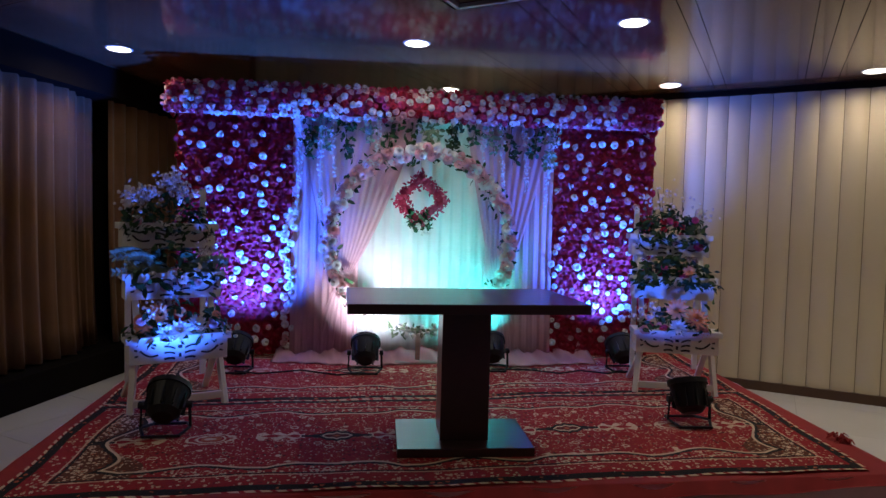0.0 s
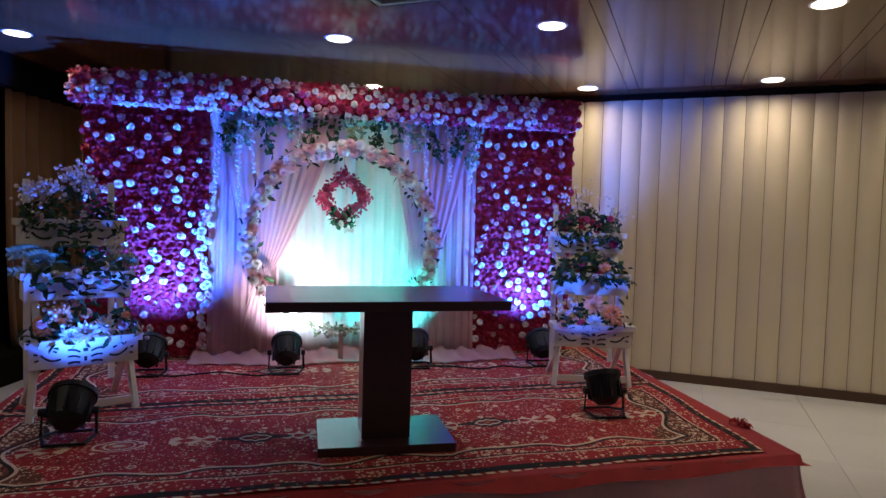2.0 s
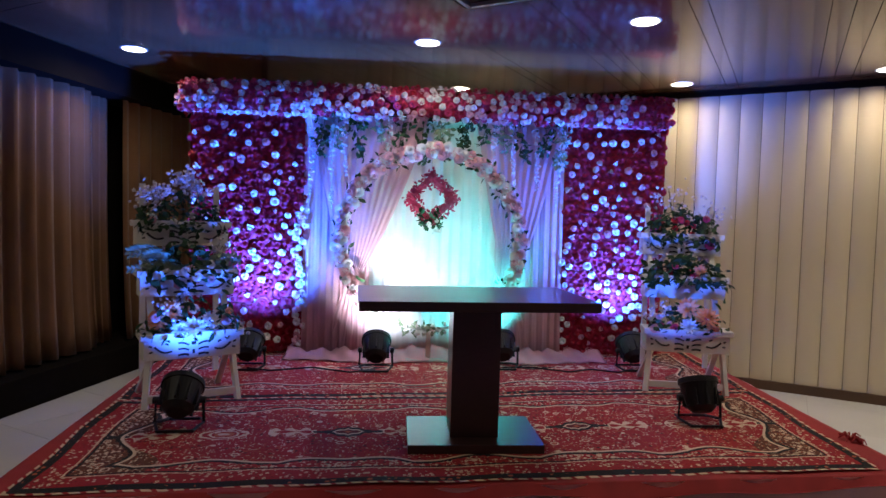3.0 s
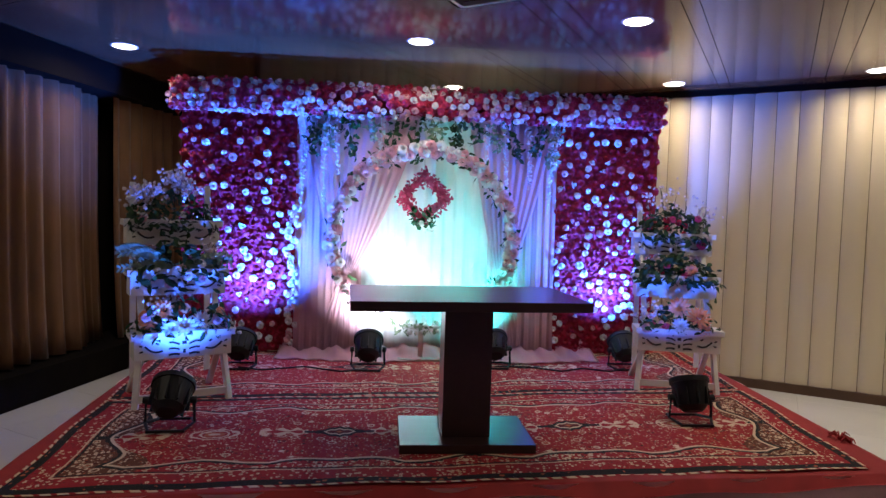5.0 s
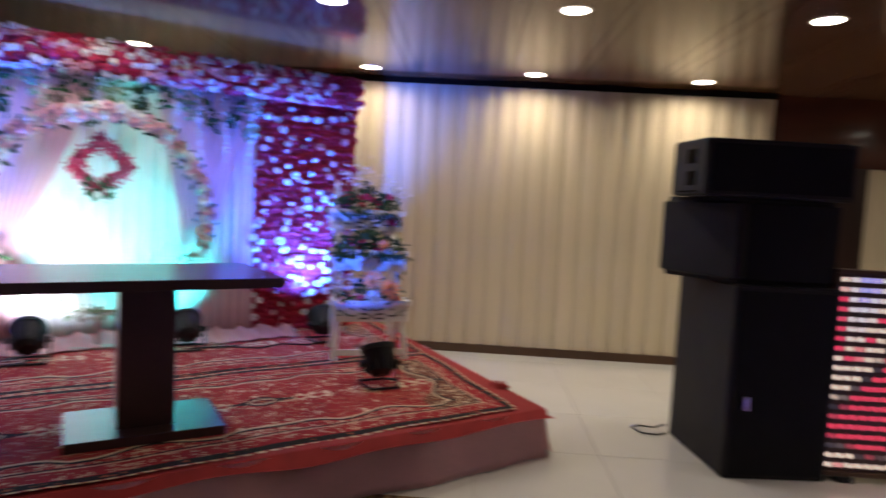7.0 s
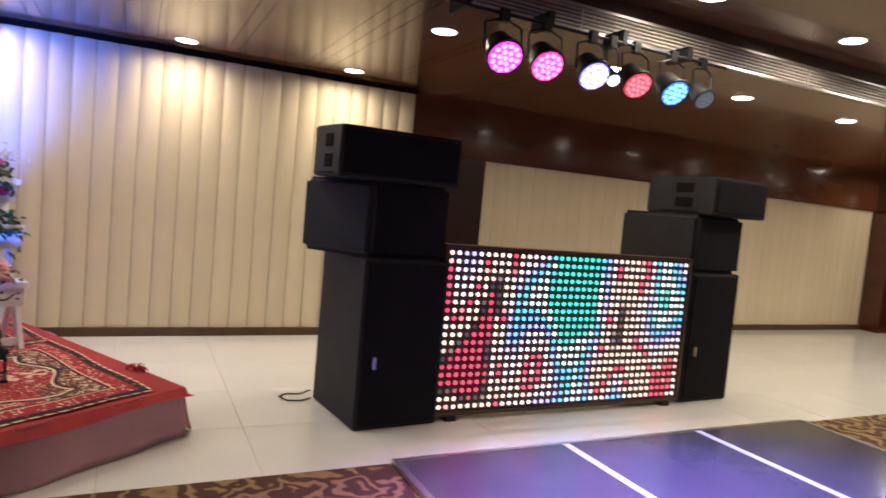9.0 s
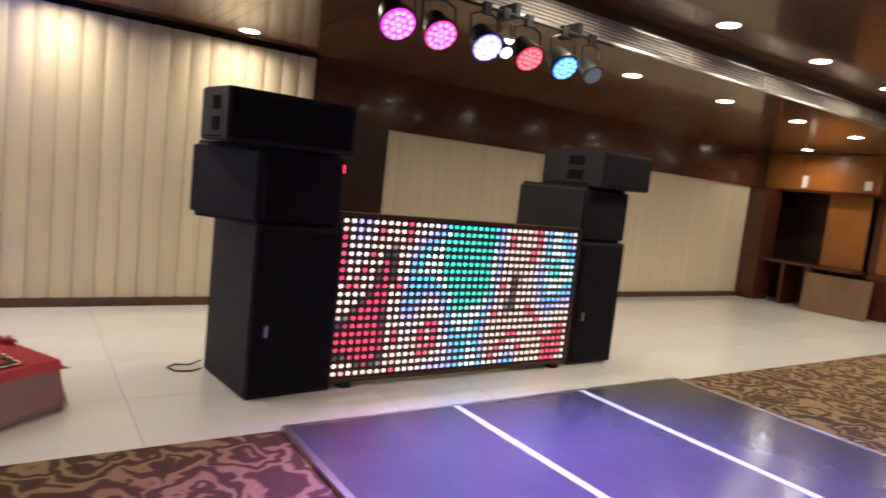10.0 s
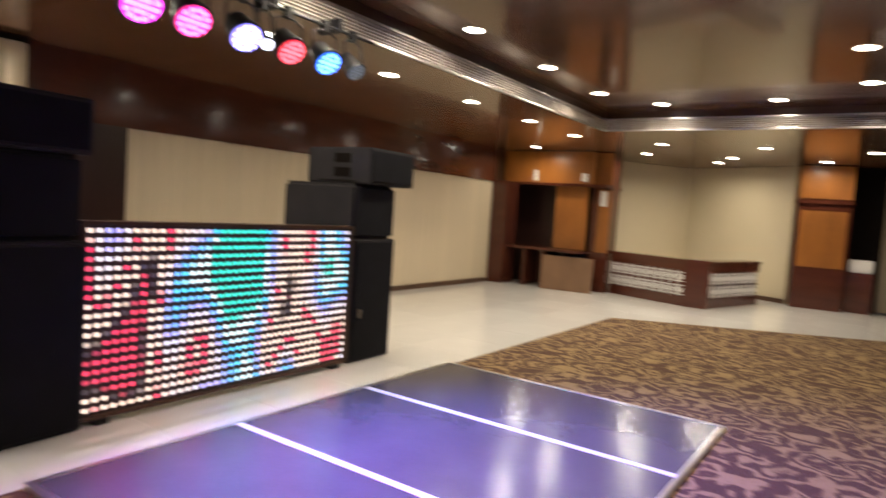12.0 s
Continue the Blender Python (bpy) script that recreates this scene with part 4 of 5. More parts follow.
# red rose mats with white roses
def dress_wall(ob, w, dense_mid):
    mats, fill = [], []
    rows, cols = 30, int(2 * w / 0.066)
    for i in range(rows):
        for j in range(cols):
            x = -w + 0.03 + (2 * w - 0.06) * (j + (0.5 if i % 2 else 0.0)) / (cols - 0.5) + jig(0.012)
            z = 0.06 + 1.98 * i / (rows - 1) + jig(0.012)
            mats.append(facing((x, -0.012 + jig(0.008), z), toss(spread=0.45), RND.uniform(0.040, 0.050), RND.uniform(0, 6)))
    scatter("red_rose_mat", ROSES[0], mats, PETAL_RED, ob, "dense mat of red silk roses")
    placed = []
    tries = 0
    while len(placed) < (112 if dense_mid else 92) and tries < 6000:
        tries += 1
        x, z = jig(w - 0.04), RND.uniform(0.12, 2.0)
        if dense_mid and RND.random() < 0.45 and z < 1.7:
            x = jig(w * 0.55) + 0.04
        gap = RND.choice((0.05, 0.065, 0.09)) if dense_mid or z < 1.2 else RND.choice((0.08, 0.13))
        if all((x - a) ** 2 + (z - b) ** 2 > gap * gap for a, b in placed):
            placed.append((x, z))
    for x, z in placed:
        me = RND.choice(ROSE_ME[PETAL_WHITE.name] if RND.random() < 0.7 else ROSE_ME[PETAL_BLUSH.name])
        bloom(me, facing((x, -0.045, z), toss(spread=0.9), RND.uniform(0.024, 0.041), RND.uniform(0, 6)), ob)


dress_wall(wall_l, 0.49, False)
dress_wall(wall_r, 0.47, True)
# pink and white roses edging the flower wall beside the drape
for k in range(26):
    z = 0.1 + 1.15 * k / 25
    me = RND.choice(ROSE_ME[RND.choice((PETAL_BLUSH.name, PETAL_WHITE.name))])
    bloom(me, facing((0.45 + jig(0.04), -0.06, z + jig(0.02)), toss(spread=0.5), RND.uniform(0.03, 0.044), RND.uniform(0, 6)), wall_l)
for k in range(9):
    bloom(RND.choice(ROSE_ME[PETAL_WHITE.name]), facing((-0.44 + jig(0.03), -0.06, 0.15 + 0.10 * k), toss(spread=0.5), RND.uniform(0.026, 0.036), RND.uniform(0, 6)), wall_r)

# valance roses
under, extra, count = [], [], 0
for k in range(420):
    x, a = RND.uniform(-2.13, 2.13), RND.uniform(-0.9, 1.2)
    p = (x, -0.075 - 0.05 * math.cos(a), 0.13 + 0.13 * math.sin(a))
    under.append(facing(p, toss((0, -math.cos(a), math.sin(a)), 0.6), RND.uniform(0.035, 0.048), RND.uniform(0, 6)))
scatter("rose_fill", ROSES[1], under, PETAL_PINK, valance, "deep pink roses packed between the others")
for i in range(62):
    for j in range(6):
        x = -2.12 + 4.24 * (i + 0.5 * (j % 2)) / 61.5 + jig(0.022)
        a = -0.95 + 2.0 * j / 5 + jig(0.10)
        n = toss((0, -math.cos(a), math.sin(a)), 0.4)
        p = (x, -0.095 - 0.06 * math.cos(a) + jig(0.012), 0.12 + 0.145 * math.sin(a) + jig(0.01))
        c = RND.random()
        mt = PETAL_WHITE if c < 0.36 else PETAL_BLUSH if c < 0.62 else PETAL_PINK if c < 0.80 else PETAL_RED
        s = RND.uniform(0.028, 0.039)
        if c < 0.84 and count < 300:
            bloom(RND.choice(ROSE_ME[mt.name]), facing(p, n, s, RND.uniform(0, 6)), valance)
            count += 1
        else:
            extra.append(facing(p, n, s, RND.uniform(0, 6)))
scatter("rose_fill", ROSES[2], extra, PETAL_RED, valance, "red roses packed between the others")
for s in (-1, 1):
    for k in range(16):
        me = RND.choice(ROSE_ME[RND.choice((PETAL_WHITE, PETAL_RED, PETAL_BLUSH)).name])
        bloom(me, facing((s * 2.15, RND.uniform(-0.1, 0.2), RND.uniform(0.0, 0.26)), toss((s, -0.3, 0.1), 0.4), RND.uniform(0.035, 0.045), RND.uniform(0, 6)), valance)
part("trim_strip", box(-2.12, 2.12, -0.05, -0.035, -0.006, 0.016), PINK_SATIN, valance, "pink cloth strip under the roses")

# round flower arch
arch = thing("flower_arch", stage(-2.37, PLANE - 0.16), "round metal arch wound with blush and white roses", "flower arch")
AR, AZ = 0.755, 1.02
b = bmesh.new()
add_tube(b, [(AR * math.cos(a), 0, AZ + AR * math.sin(a)) for a in np.linspace(0, 2 * math.pi, 65)], 0.013, 8)
part("hoop", b, SILVER, arch, "thin metal hoop")
part("foot", box(-0.25, 0.25, -0.10, 0.12, 0.006, 0.02), SILVER, arch)
part("stem", box(-0.02, 0.02, -0.015, 0.015, 0.02, AZ - AR), SILVER, arch)
lm = []
for k in range(420):
    a = radians(RND.uniform(-36, 222))
    rr = AR + jig(0.075)
    lm.append(facing((rr * math.cos(a), jig(0.05), AZ + rr * math.sin(a)), toss((math.cos(a) * RND.choice((-1, 1)), -0.6, math.sin(a)), 0.8), RND.uniform(0.04, 0.08), RND.uniform(0, 6)))
scatter("leaves", LEAF_DATA, lm, LEAF, arch, "dark green leaves between the roses")
for k in range(138):
    deg = -32 + 250 * k / 137 + jig(2.0)
    a = radians(deg)
    side = (-1, 0.1, 1)[k % 3]
    rr = AR + 0.026 * side + jig(0.015)
    white = RND.random() < (0.35 if 50 < deg < 150 else 0.6)
    me = RND.choice(ROSE_ME[(PETAL_WHITE if white else PETAL_BLUSH).name])
    bloom(me, facing((rr * math.cos(a), -0.05 + jig(0.015), AZ + rr * math.sin(a)), toss(spread=0.55), RND.uniform(0.040, 0.056), RND.uniform(0, 6)), arch)
lm, fm = [], []
for k in range(150):
    a = radians(RND.uniform(222, 282))
    rr = AR + jig(0.035)
    m = facing((rr * math.cos(a), -0.02 + jig(0.03), AZ + rr * math.sin(a)), toss(spread=0.9), RND.uniform(0.03, 0.06), RND.uniform(0, 6))
    (fm if k % 3 == 0 else lm).append(m)
scatter("garland_leaves", LEAF_DATA, lm, LEAF_PALE, arch, "grey green garland leaves")
scatter("garland_blossom", BLOOM_DATA, fm, PETAL_WHITE, arch, "small white garland blossoms")

# diamond wreath
wreath = thing("wreath", stage(-2.365, PLANE - 0.02, 1.68), "diamond-shaped hot pink petal wreath hanging on the drape", "wreath")
pm = []
C4 = [(0, 0.19), (0.19, 0), (0, -0.19), (-0.19, 0)]
fr = bmesh.new()
for i in range(4):
    (x0, z0), (x1, z1) = C4[i], C4[(i + 1) % 4]
    add_bar(fr, (x0, 0.0, z0), (x1, 0.0, z1), 0.05)
    for k in range(150):
        q = RND.uniform(-0.12, 1.12)
        off = jig(0.052)
        dx, dz = (z1 - z0), -(x1 - x0)
        L = math.hypot(dx, dz)
        pm.append(facing((x0 + (x1 - x0) * q + off * dx / L, -0.03 + jig(0.02), z0 + (z1 - z0) * q + off * dz / L), toss(spread=0.9), RND.uniform(0.028, 0.044), RND.uniform(0, 6)))
part("frame", fr, PETAL_PINK, wreath)
scatter("petals", LEAF_DATA, pm, PETAL_PINK, wreath, "ruffled hot pink petals")
lm = [facing((jig(0.09), -0.06 + jig(0.03), -0.18 + jig(0.06)), toss((jig(1), -0.5, -0.6), 0.6), RND.uniform(0.05, 0.08), RND.uniform(0, 6)) for _ in range(60)]
scatter("leaves", LEAF_DATA, lm, LEAF, wreath, "dark green leaves at the foot of the wreath")
for k in range(6):
    bloom(RND.choice(ROSE_ME[PETAL_WHITE.name]), facing((0.03 + jig(0.06), -0.085, -0.20 - 0.02 * k + jig(0.02)), toss(spread=0.5), 0.022, RND.uniform(0, 6)), wreath)
st = bmesh.new()
add_tube(st, [(0, 0, 0.18), (0, 0.05, 0.5)], 0.003, 5)
part("string", st, SILVER, wreath)


# hanging vines and white strands under the valance
def strand(u, v, length, data, material, n, width, size, name, label, cat, group):
    ob = thing(name, stage(u, v, 2.375), label, cat, group)
    b = bmesh.new()
    pts = [(0.02 * math.sin(3 * q + u * 9), 0.01 * math.sin(5 * q), -length * q) for q in np.linspace(0, 1, 7)]
    add_tube(b, pts, 0.003, 5)
    part("stem", b, STEM if data is LEAF_DATA else BEAD, ob)
    ms = []
    for k in range(n):
        q = RND.random() ** 0.85
        ms.append(facing((jig(width) * (1.1 - 0.7 * q) + 0.02 * math.sin(3 * q + u * 9), jig(0.03) - 0.01, -length * q), toss((jig(1), -0.7, -0.4), 0.7), RND.uniform(*size), RND.uniform(0, 6)))
    scatter("leaves" if data is LEAF_DATA else "blossoms", data, ms, material, ob)


for u, ln, n in ((-3.30, 0.36, 60), (-3.16, 0.30, 50), (-3.0, 0.36, 60), (-2.82, 0.22, 36), (-2.64, 0.30, 46), (-2.44, 0.40, 70), (-2.28, 0.34, 64), (-2.12, 0.30, 55),
                 (-1.92, 0.22, 30), (-1.74, 0.30, 46), (-1.58, 0.34, 52), (-1.40, 0.28, 42), (-1.25, 0.40, 60)):
    strand(u, PLANE - 0.05 - 0.03 * RND.random(), ln, LEAF_DATA, LEAF if RND.random() < 0.7 else LEAF_PALE, n, 0.08, (0.04, 0.075), "hanging_vine", "dark green leafy vine hanging from the rose beam", "vine", "hanging vines")
for u, ln, n in ((-3.40, 0.85, 110), (-3.20, 0.80, 110), (-3.10, 0.52, 70), (-2.76, 0.34, 46), (-1.83, 0.50, 60), (-1.66, 0.62, 80), (-1.48, 0.60, 80), (-1.28, 0.80, 100), (-1.22, 0.42, 60)):
    strand(u, PLANE - 0.07, ln, BLOOM_DATA, BEAD, n, 0.03, (0.012, 0.024), "blossom_strand", "thin hanging strand of small silvery white blossoms", "strand", "white strands")


# tied-back inner drapes and the cloth pooled at the foot
def swag(top0, top1, tie, zt, z0, folds, label):
    def fn(s, t):
        k = (1 - t)
        shape = k ** 0.85
        u = tie + 0.05 * (s - 0.5) + (top0 + (top1 - top0) * s - tie) * shape
        z = zt + (z0 - zt) * k - 0.10 * math.sin(math.pi * k) * abs(top0 + (top1 - top0) * s - tie)
        return (u + 2.34, 0.02 * k + 0.006 * math.sin(s * folds * 6.28 + 1.3 * t) * (0.45 + 0.55 * k) - 0.015 * math.sin(math.pi * t), z - DECK)
    ob = thing("tied_drape", stage(-2.34, PLANE), label, "drape", "tied drapes")
    part("cloth", sheet(fn, folds * 8, 18, 0.002), PINK_SHEER, ob, "", True)
    band = bmesh.new()
    add_tube(band, [(tie + 2.34 + 0.05 * math.cos(a), 0.03 * math.sin(a) - 0.01, zt - DECK + 0.012 * math.cos(a)) for a in np.linspace(0, 6.283, 17)], 0.010, 6)
    part("tie_band", band, PINK_SATIN, ob, "pink tie-back band")
    side = -1 if tie < -2.34 else 1

    def tail(s, t):
        w = 0.05 + 0.20 * t ** 0.6
        return (tie + 2.34 + side * 0.10 * t + (s - 0.5) * w, 0.012 * math.sin(s * 25 + t) * t - 0.01, (zt - DECK) * (1 - t) + 0.01 * t)
    part("tail", sheet(tail, 30, 10, 0.002), PINK_SHEER, ob, "", True)
    return ob


swag(-3.40, -2.39, -3.05, 0.93, 2.44, 12, "pale pink drape tied back to one side of the arch")
swag(-1.97, -1.22, -1.66, 0.90, 2.44, 9, "pale pink drape tied back to one side of the arch")


def pool(s, t):
    u = -3.58 + 2.75 * s
    return (u, 2.30 + 0.05 * math.sin(u * 5) + 0.32 * t, 0.012 + 0.05 * t * t + 0.014 * (1 + math.sin(u * 31 + 4 * t)) * (0.3 + t) + 0.008 * math.sin(u * 67) * t)


solid("pooled_cloth", sheet(pool, 140, 8, 0.002), PINK_SATIN, "pink cloth pooled in folds along the foot of the drapes", "cloth", m=stage(0, 0), smooth=True)


# ---------- planters' flowers ----------
def arrangement(m, label, blooms, leaf_n, leaf_h, width, sprigs, leaf_size=(0.045, 0.085), spill=0.42, fronds=0):
    ob = thing("flower_arrangement", m, label, "flowers", "planter flowers")
    lm = []
    for _ in range(int(leaf_n * 1.8)):
        x = jig(width)
        h = RND.random() * leaf_h * (1.15 - 0.6 * abs(x) / width) - (RND.random() * 0.14 if RND.random() < spill else 0)
        h = max(h, 0.05) if not spill else h
        y = jig(0.10) - 0.03 if h > 0.04 else -0.13 - RND.random() * 0.03
        lm.append(facing((x, y, h), toss((x * 2.5, -0.35, 0.7), 0.8), RND.uniform(*leaf_size), RND.uniform(0, 6)))
    scatter("leaves", LEAF_DATA, lm, LEAF, ob, "dark green leaves")
    fm = []
    for k in range(fronds):
        side, rise, reach = -1 if k % 3 else 1, RND.uniform(0.02, 0.14), RND.uniform(0.22, 0.36)
        for i in range(12):
            q = (i + 1) / 12
            p = (side * reach * q, -0.06 - 0.05 * q, 0.05 + rise * math.sin(2.0 * q) * 1.2)
            for up in (-1, 1):
                fm.append(facing(p, (side * 0.3, -0.8, 0.3 * up), 0.075 * (1.1 - 0.6 * q), (-1.57 if side > 0 else 1.57) + up * 0.75))
    if fm:
        scatter("fronds", LEAF_DATA, fm, LEAF_PALE, ob, "pale green fern fronds")
    for me, x, y, z, s in blooms:
        bloom(me, facing((x, y, z), toss((x, -0.9, 0.5), 0.35), s, RND.uniform(0, 6)), ob)
    if sprigs:
        sm, stems = [], bmesh.new()
        for x, z, n, spread in sprigs:
            for _ in range(n):
                p = (x + RND.gauss(0, spread), RND.gauss(-0.03, spread), z + RND.gauss(0, spread * 0.8))
                sm.append(facing(p, toss(spread=0.9), RND.uniform(0.016, 0.030), RND.uniform(0, 6)))
            for _ in range(4):
                add_tube(stems, [(x * 0.6, 0, 0), (x + jig(spread), jig(0.04) - 0.02, z + jig(spread))], 0.002, 4)
        part("stalk", stems, STEM, ob)["kind"] = "stuff"
        scatter("sprig", BLOOM_DATA, sm, SPRIG, ob, "tiny pale blossoms on thin sprigs")
    return ob


def some(kind, n, w, z0, z1, s0, s1, y=-0.09):
    pool_me = [x for k in kind for x in (ROSE_ME[k.name])]
    return [(RND.choice(pool_me), jig(w), y + jig(0.04), RND.uniform(z0, z1), RND.uniform(s0, s1)) for _ in range(n)]


TIERS = [(y + 0.09, z + 0.15) for y, z in TROUGHS]
pl_m, pr_m = plant_l.matrix_world.copy(), plant_r.matrix_world.copy()
tier = lambda m, k: m @ Matrix.Translation((0, TIERS[k][0], TIERS[k][1] - 0.05))
D = DAHLIA_ME
arrangement(tier(pl_m, 0), "mixed white, peach and pink silk flowers in the lower trough",
            [(D[PETAL_WHITE.name], 0.0, -0.10, 0.09, 0.085), (D[PETAL_WHITE.name], 0.10, -0.09, 0.12, 0.075), (D[PETAL_WHITE.name], -0.08, -0.09, 0.08, 0.07),
             (D[PETAL_PEACH.name], -0.12, -0.06, 0.20, 0.07), (D[PETAL_PEACH.name], -0.20, -0.05, 0.13, 0.065)] + some((PETAL_BLUSH, PETAL_PEACH), 7, 0.24, 0.10, 0.22, 0.025, 0.04, -0.05),
            130, 0.25, 0.30, [(-0.16, 0.20, 40, 0.04), (0.31, 0.06, 30, 0.03)], (0.04, 0.08), 0.0)
arrangement(tier(pl_m, 1), "pale fern leaves and white silk flowers in the middle trough",
            some((PETAL_WHITE, PETAL_BLUSH), 9, 0.14, -0.04, 0.16, 0.024, 0.040, -0.12) + [(D[PETAL_BLUSH.name], 0.0, -0.10, 0.06, 0.05)], 95, 0.22, 0.27,
            [(0.18, 0.20, 36, 0.045), (-0.02, -0.10, 40, 0.035), (-0.05, -0.19, 34, 0.03)], (0.05, 0.10), 0.10, 11)
arrangement(tier(pl_m, 2), "dark foliage under tall pale blossom heads in the upper trough",
            some((PETAL_WHITE, PETAL_BLUSH), 5, 0.20, 0.02, 0.14, 0.02, 0.032, -0.09), 190, 0.24, 0.27,
            [(-0.19, 0.23, 110, 0.045), (-0.12, 0.25, 60, 0.04), (0.02, 0.34, 130, 0.045), (0.10, 0.28, 70, 0.035), (0.25, -0.12, 60, 0.035), (-0.17, -0.11, 34, 0.04)], (0.035, 0.07), 0.06)
arrangement(tier(pr_m, 0), "two large peach dahlias with pink roses in the lower trough",
            [(D[PETAL_PEACH.name], -0.01, -0.10, 0.22, 0.085), (D[PETAL_PEACH.name], 0.12, -0.11, 0.15, 0.095), (D[PETAL_WHITE.name], 0.0, -0.10, 0.09, 0.07), (D[PETAL_PEACH.name], 0.17, -0.08, 0.07, 0.06)]
            + [(ROSE_ME[PETAL_BLUSH.name][0], -0.23, -0.10, 0.06, 0.045), (ROSE_ME[PETAL_PINK.name][1], -0.09, -0.08, 0.07, 0.04)] + some((PETAL_PINK, PETAL_BLUSH), 4, 0.22, 0.08, 0.18, 0.02, 0.032, -0.06),
            110, 0.22, 0.26, [(-0.27, 0.16, 30, 0.035), (-0.14, 0.20, 24, 0.03)], (0.04, 0.075), 0.0)
arrangement(tier(pr_m, 1), "dark leaves with peach and white silk flowers in the middle trough",
            [(D[PETAL_PEACH.name], 0.10, -0.10, 0.11, 0.05), (ROSE_ME[PETAL_WHITE.name][1], 0.14, -0.10, 0.07, 0.036)] + some((PETAL_PINK, PETAL_RED), 5, 0.20, 0.05, 0.16, 0.02, 0.032, -0.06),
            210, 0.20, 0.29, [(0.02, -0.08, 44, 0.04)], (0.04, 0.085), 0.05)
arrangement(tier(pr_m, 2), "bushy dark foliage with pale dry sprigs in the upper trough",
            some((PETAL_PINK, PETAL_RED), 8, 0.20, 0.04, 0.18, 0.02, 0.034, -0.06) + [(ROSE_ME[PETAL_PINK.name][0], 0.20, -0.10, -0.02, 0.042)], 230, 0.26, 0.25,
            [(0.24, 0.22, 24, 0.05), (-0.02, 0.36, 30, 0.08), (-0.16, 0.28, 24, 0.06), (-0.17, -0.09, 90, 0.045), (0.02, -0.08, 50, 0.03), (0.18, -0.10, 60, 0.035)], (0.035, 0.075), 0.04)


# ---------- rugs ----------
class Num:
    """A number in a node tree, with arithmetic."""
    def __init__(self, tree, sock):
        self.t, self.s = tree, sock

    def op(self, kind, other=None, third=None):
        n = self.t.nodes.new("ShaderNodeMath")
        n.operation = kind
        for i, o in enumerate((self, other, third)):
            if isinstance(o, Num):
                self.t.links.new(o.s, n.inputs[i])
            elif o is not None:
                n.inputs[i].default_value = o
        return Num(self.t, n.outputs[0])

    def __add__(self, o): return self.op("ADD", o)
    def __sub__(self, o): return self.op("SUBTRACT", o)
    def __mul__(self, o): return self.op("MULTIPLY", o)
    def lt(self, o): return self.op("LESS_THAN", o)
    def gt(self, o): return self.op("GREATER_THAN", o)
    def between(self, a, b): return self.gt(a) * self.lt(b)


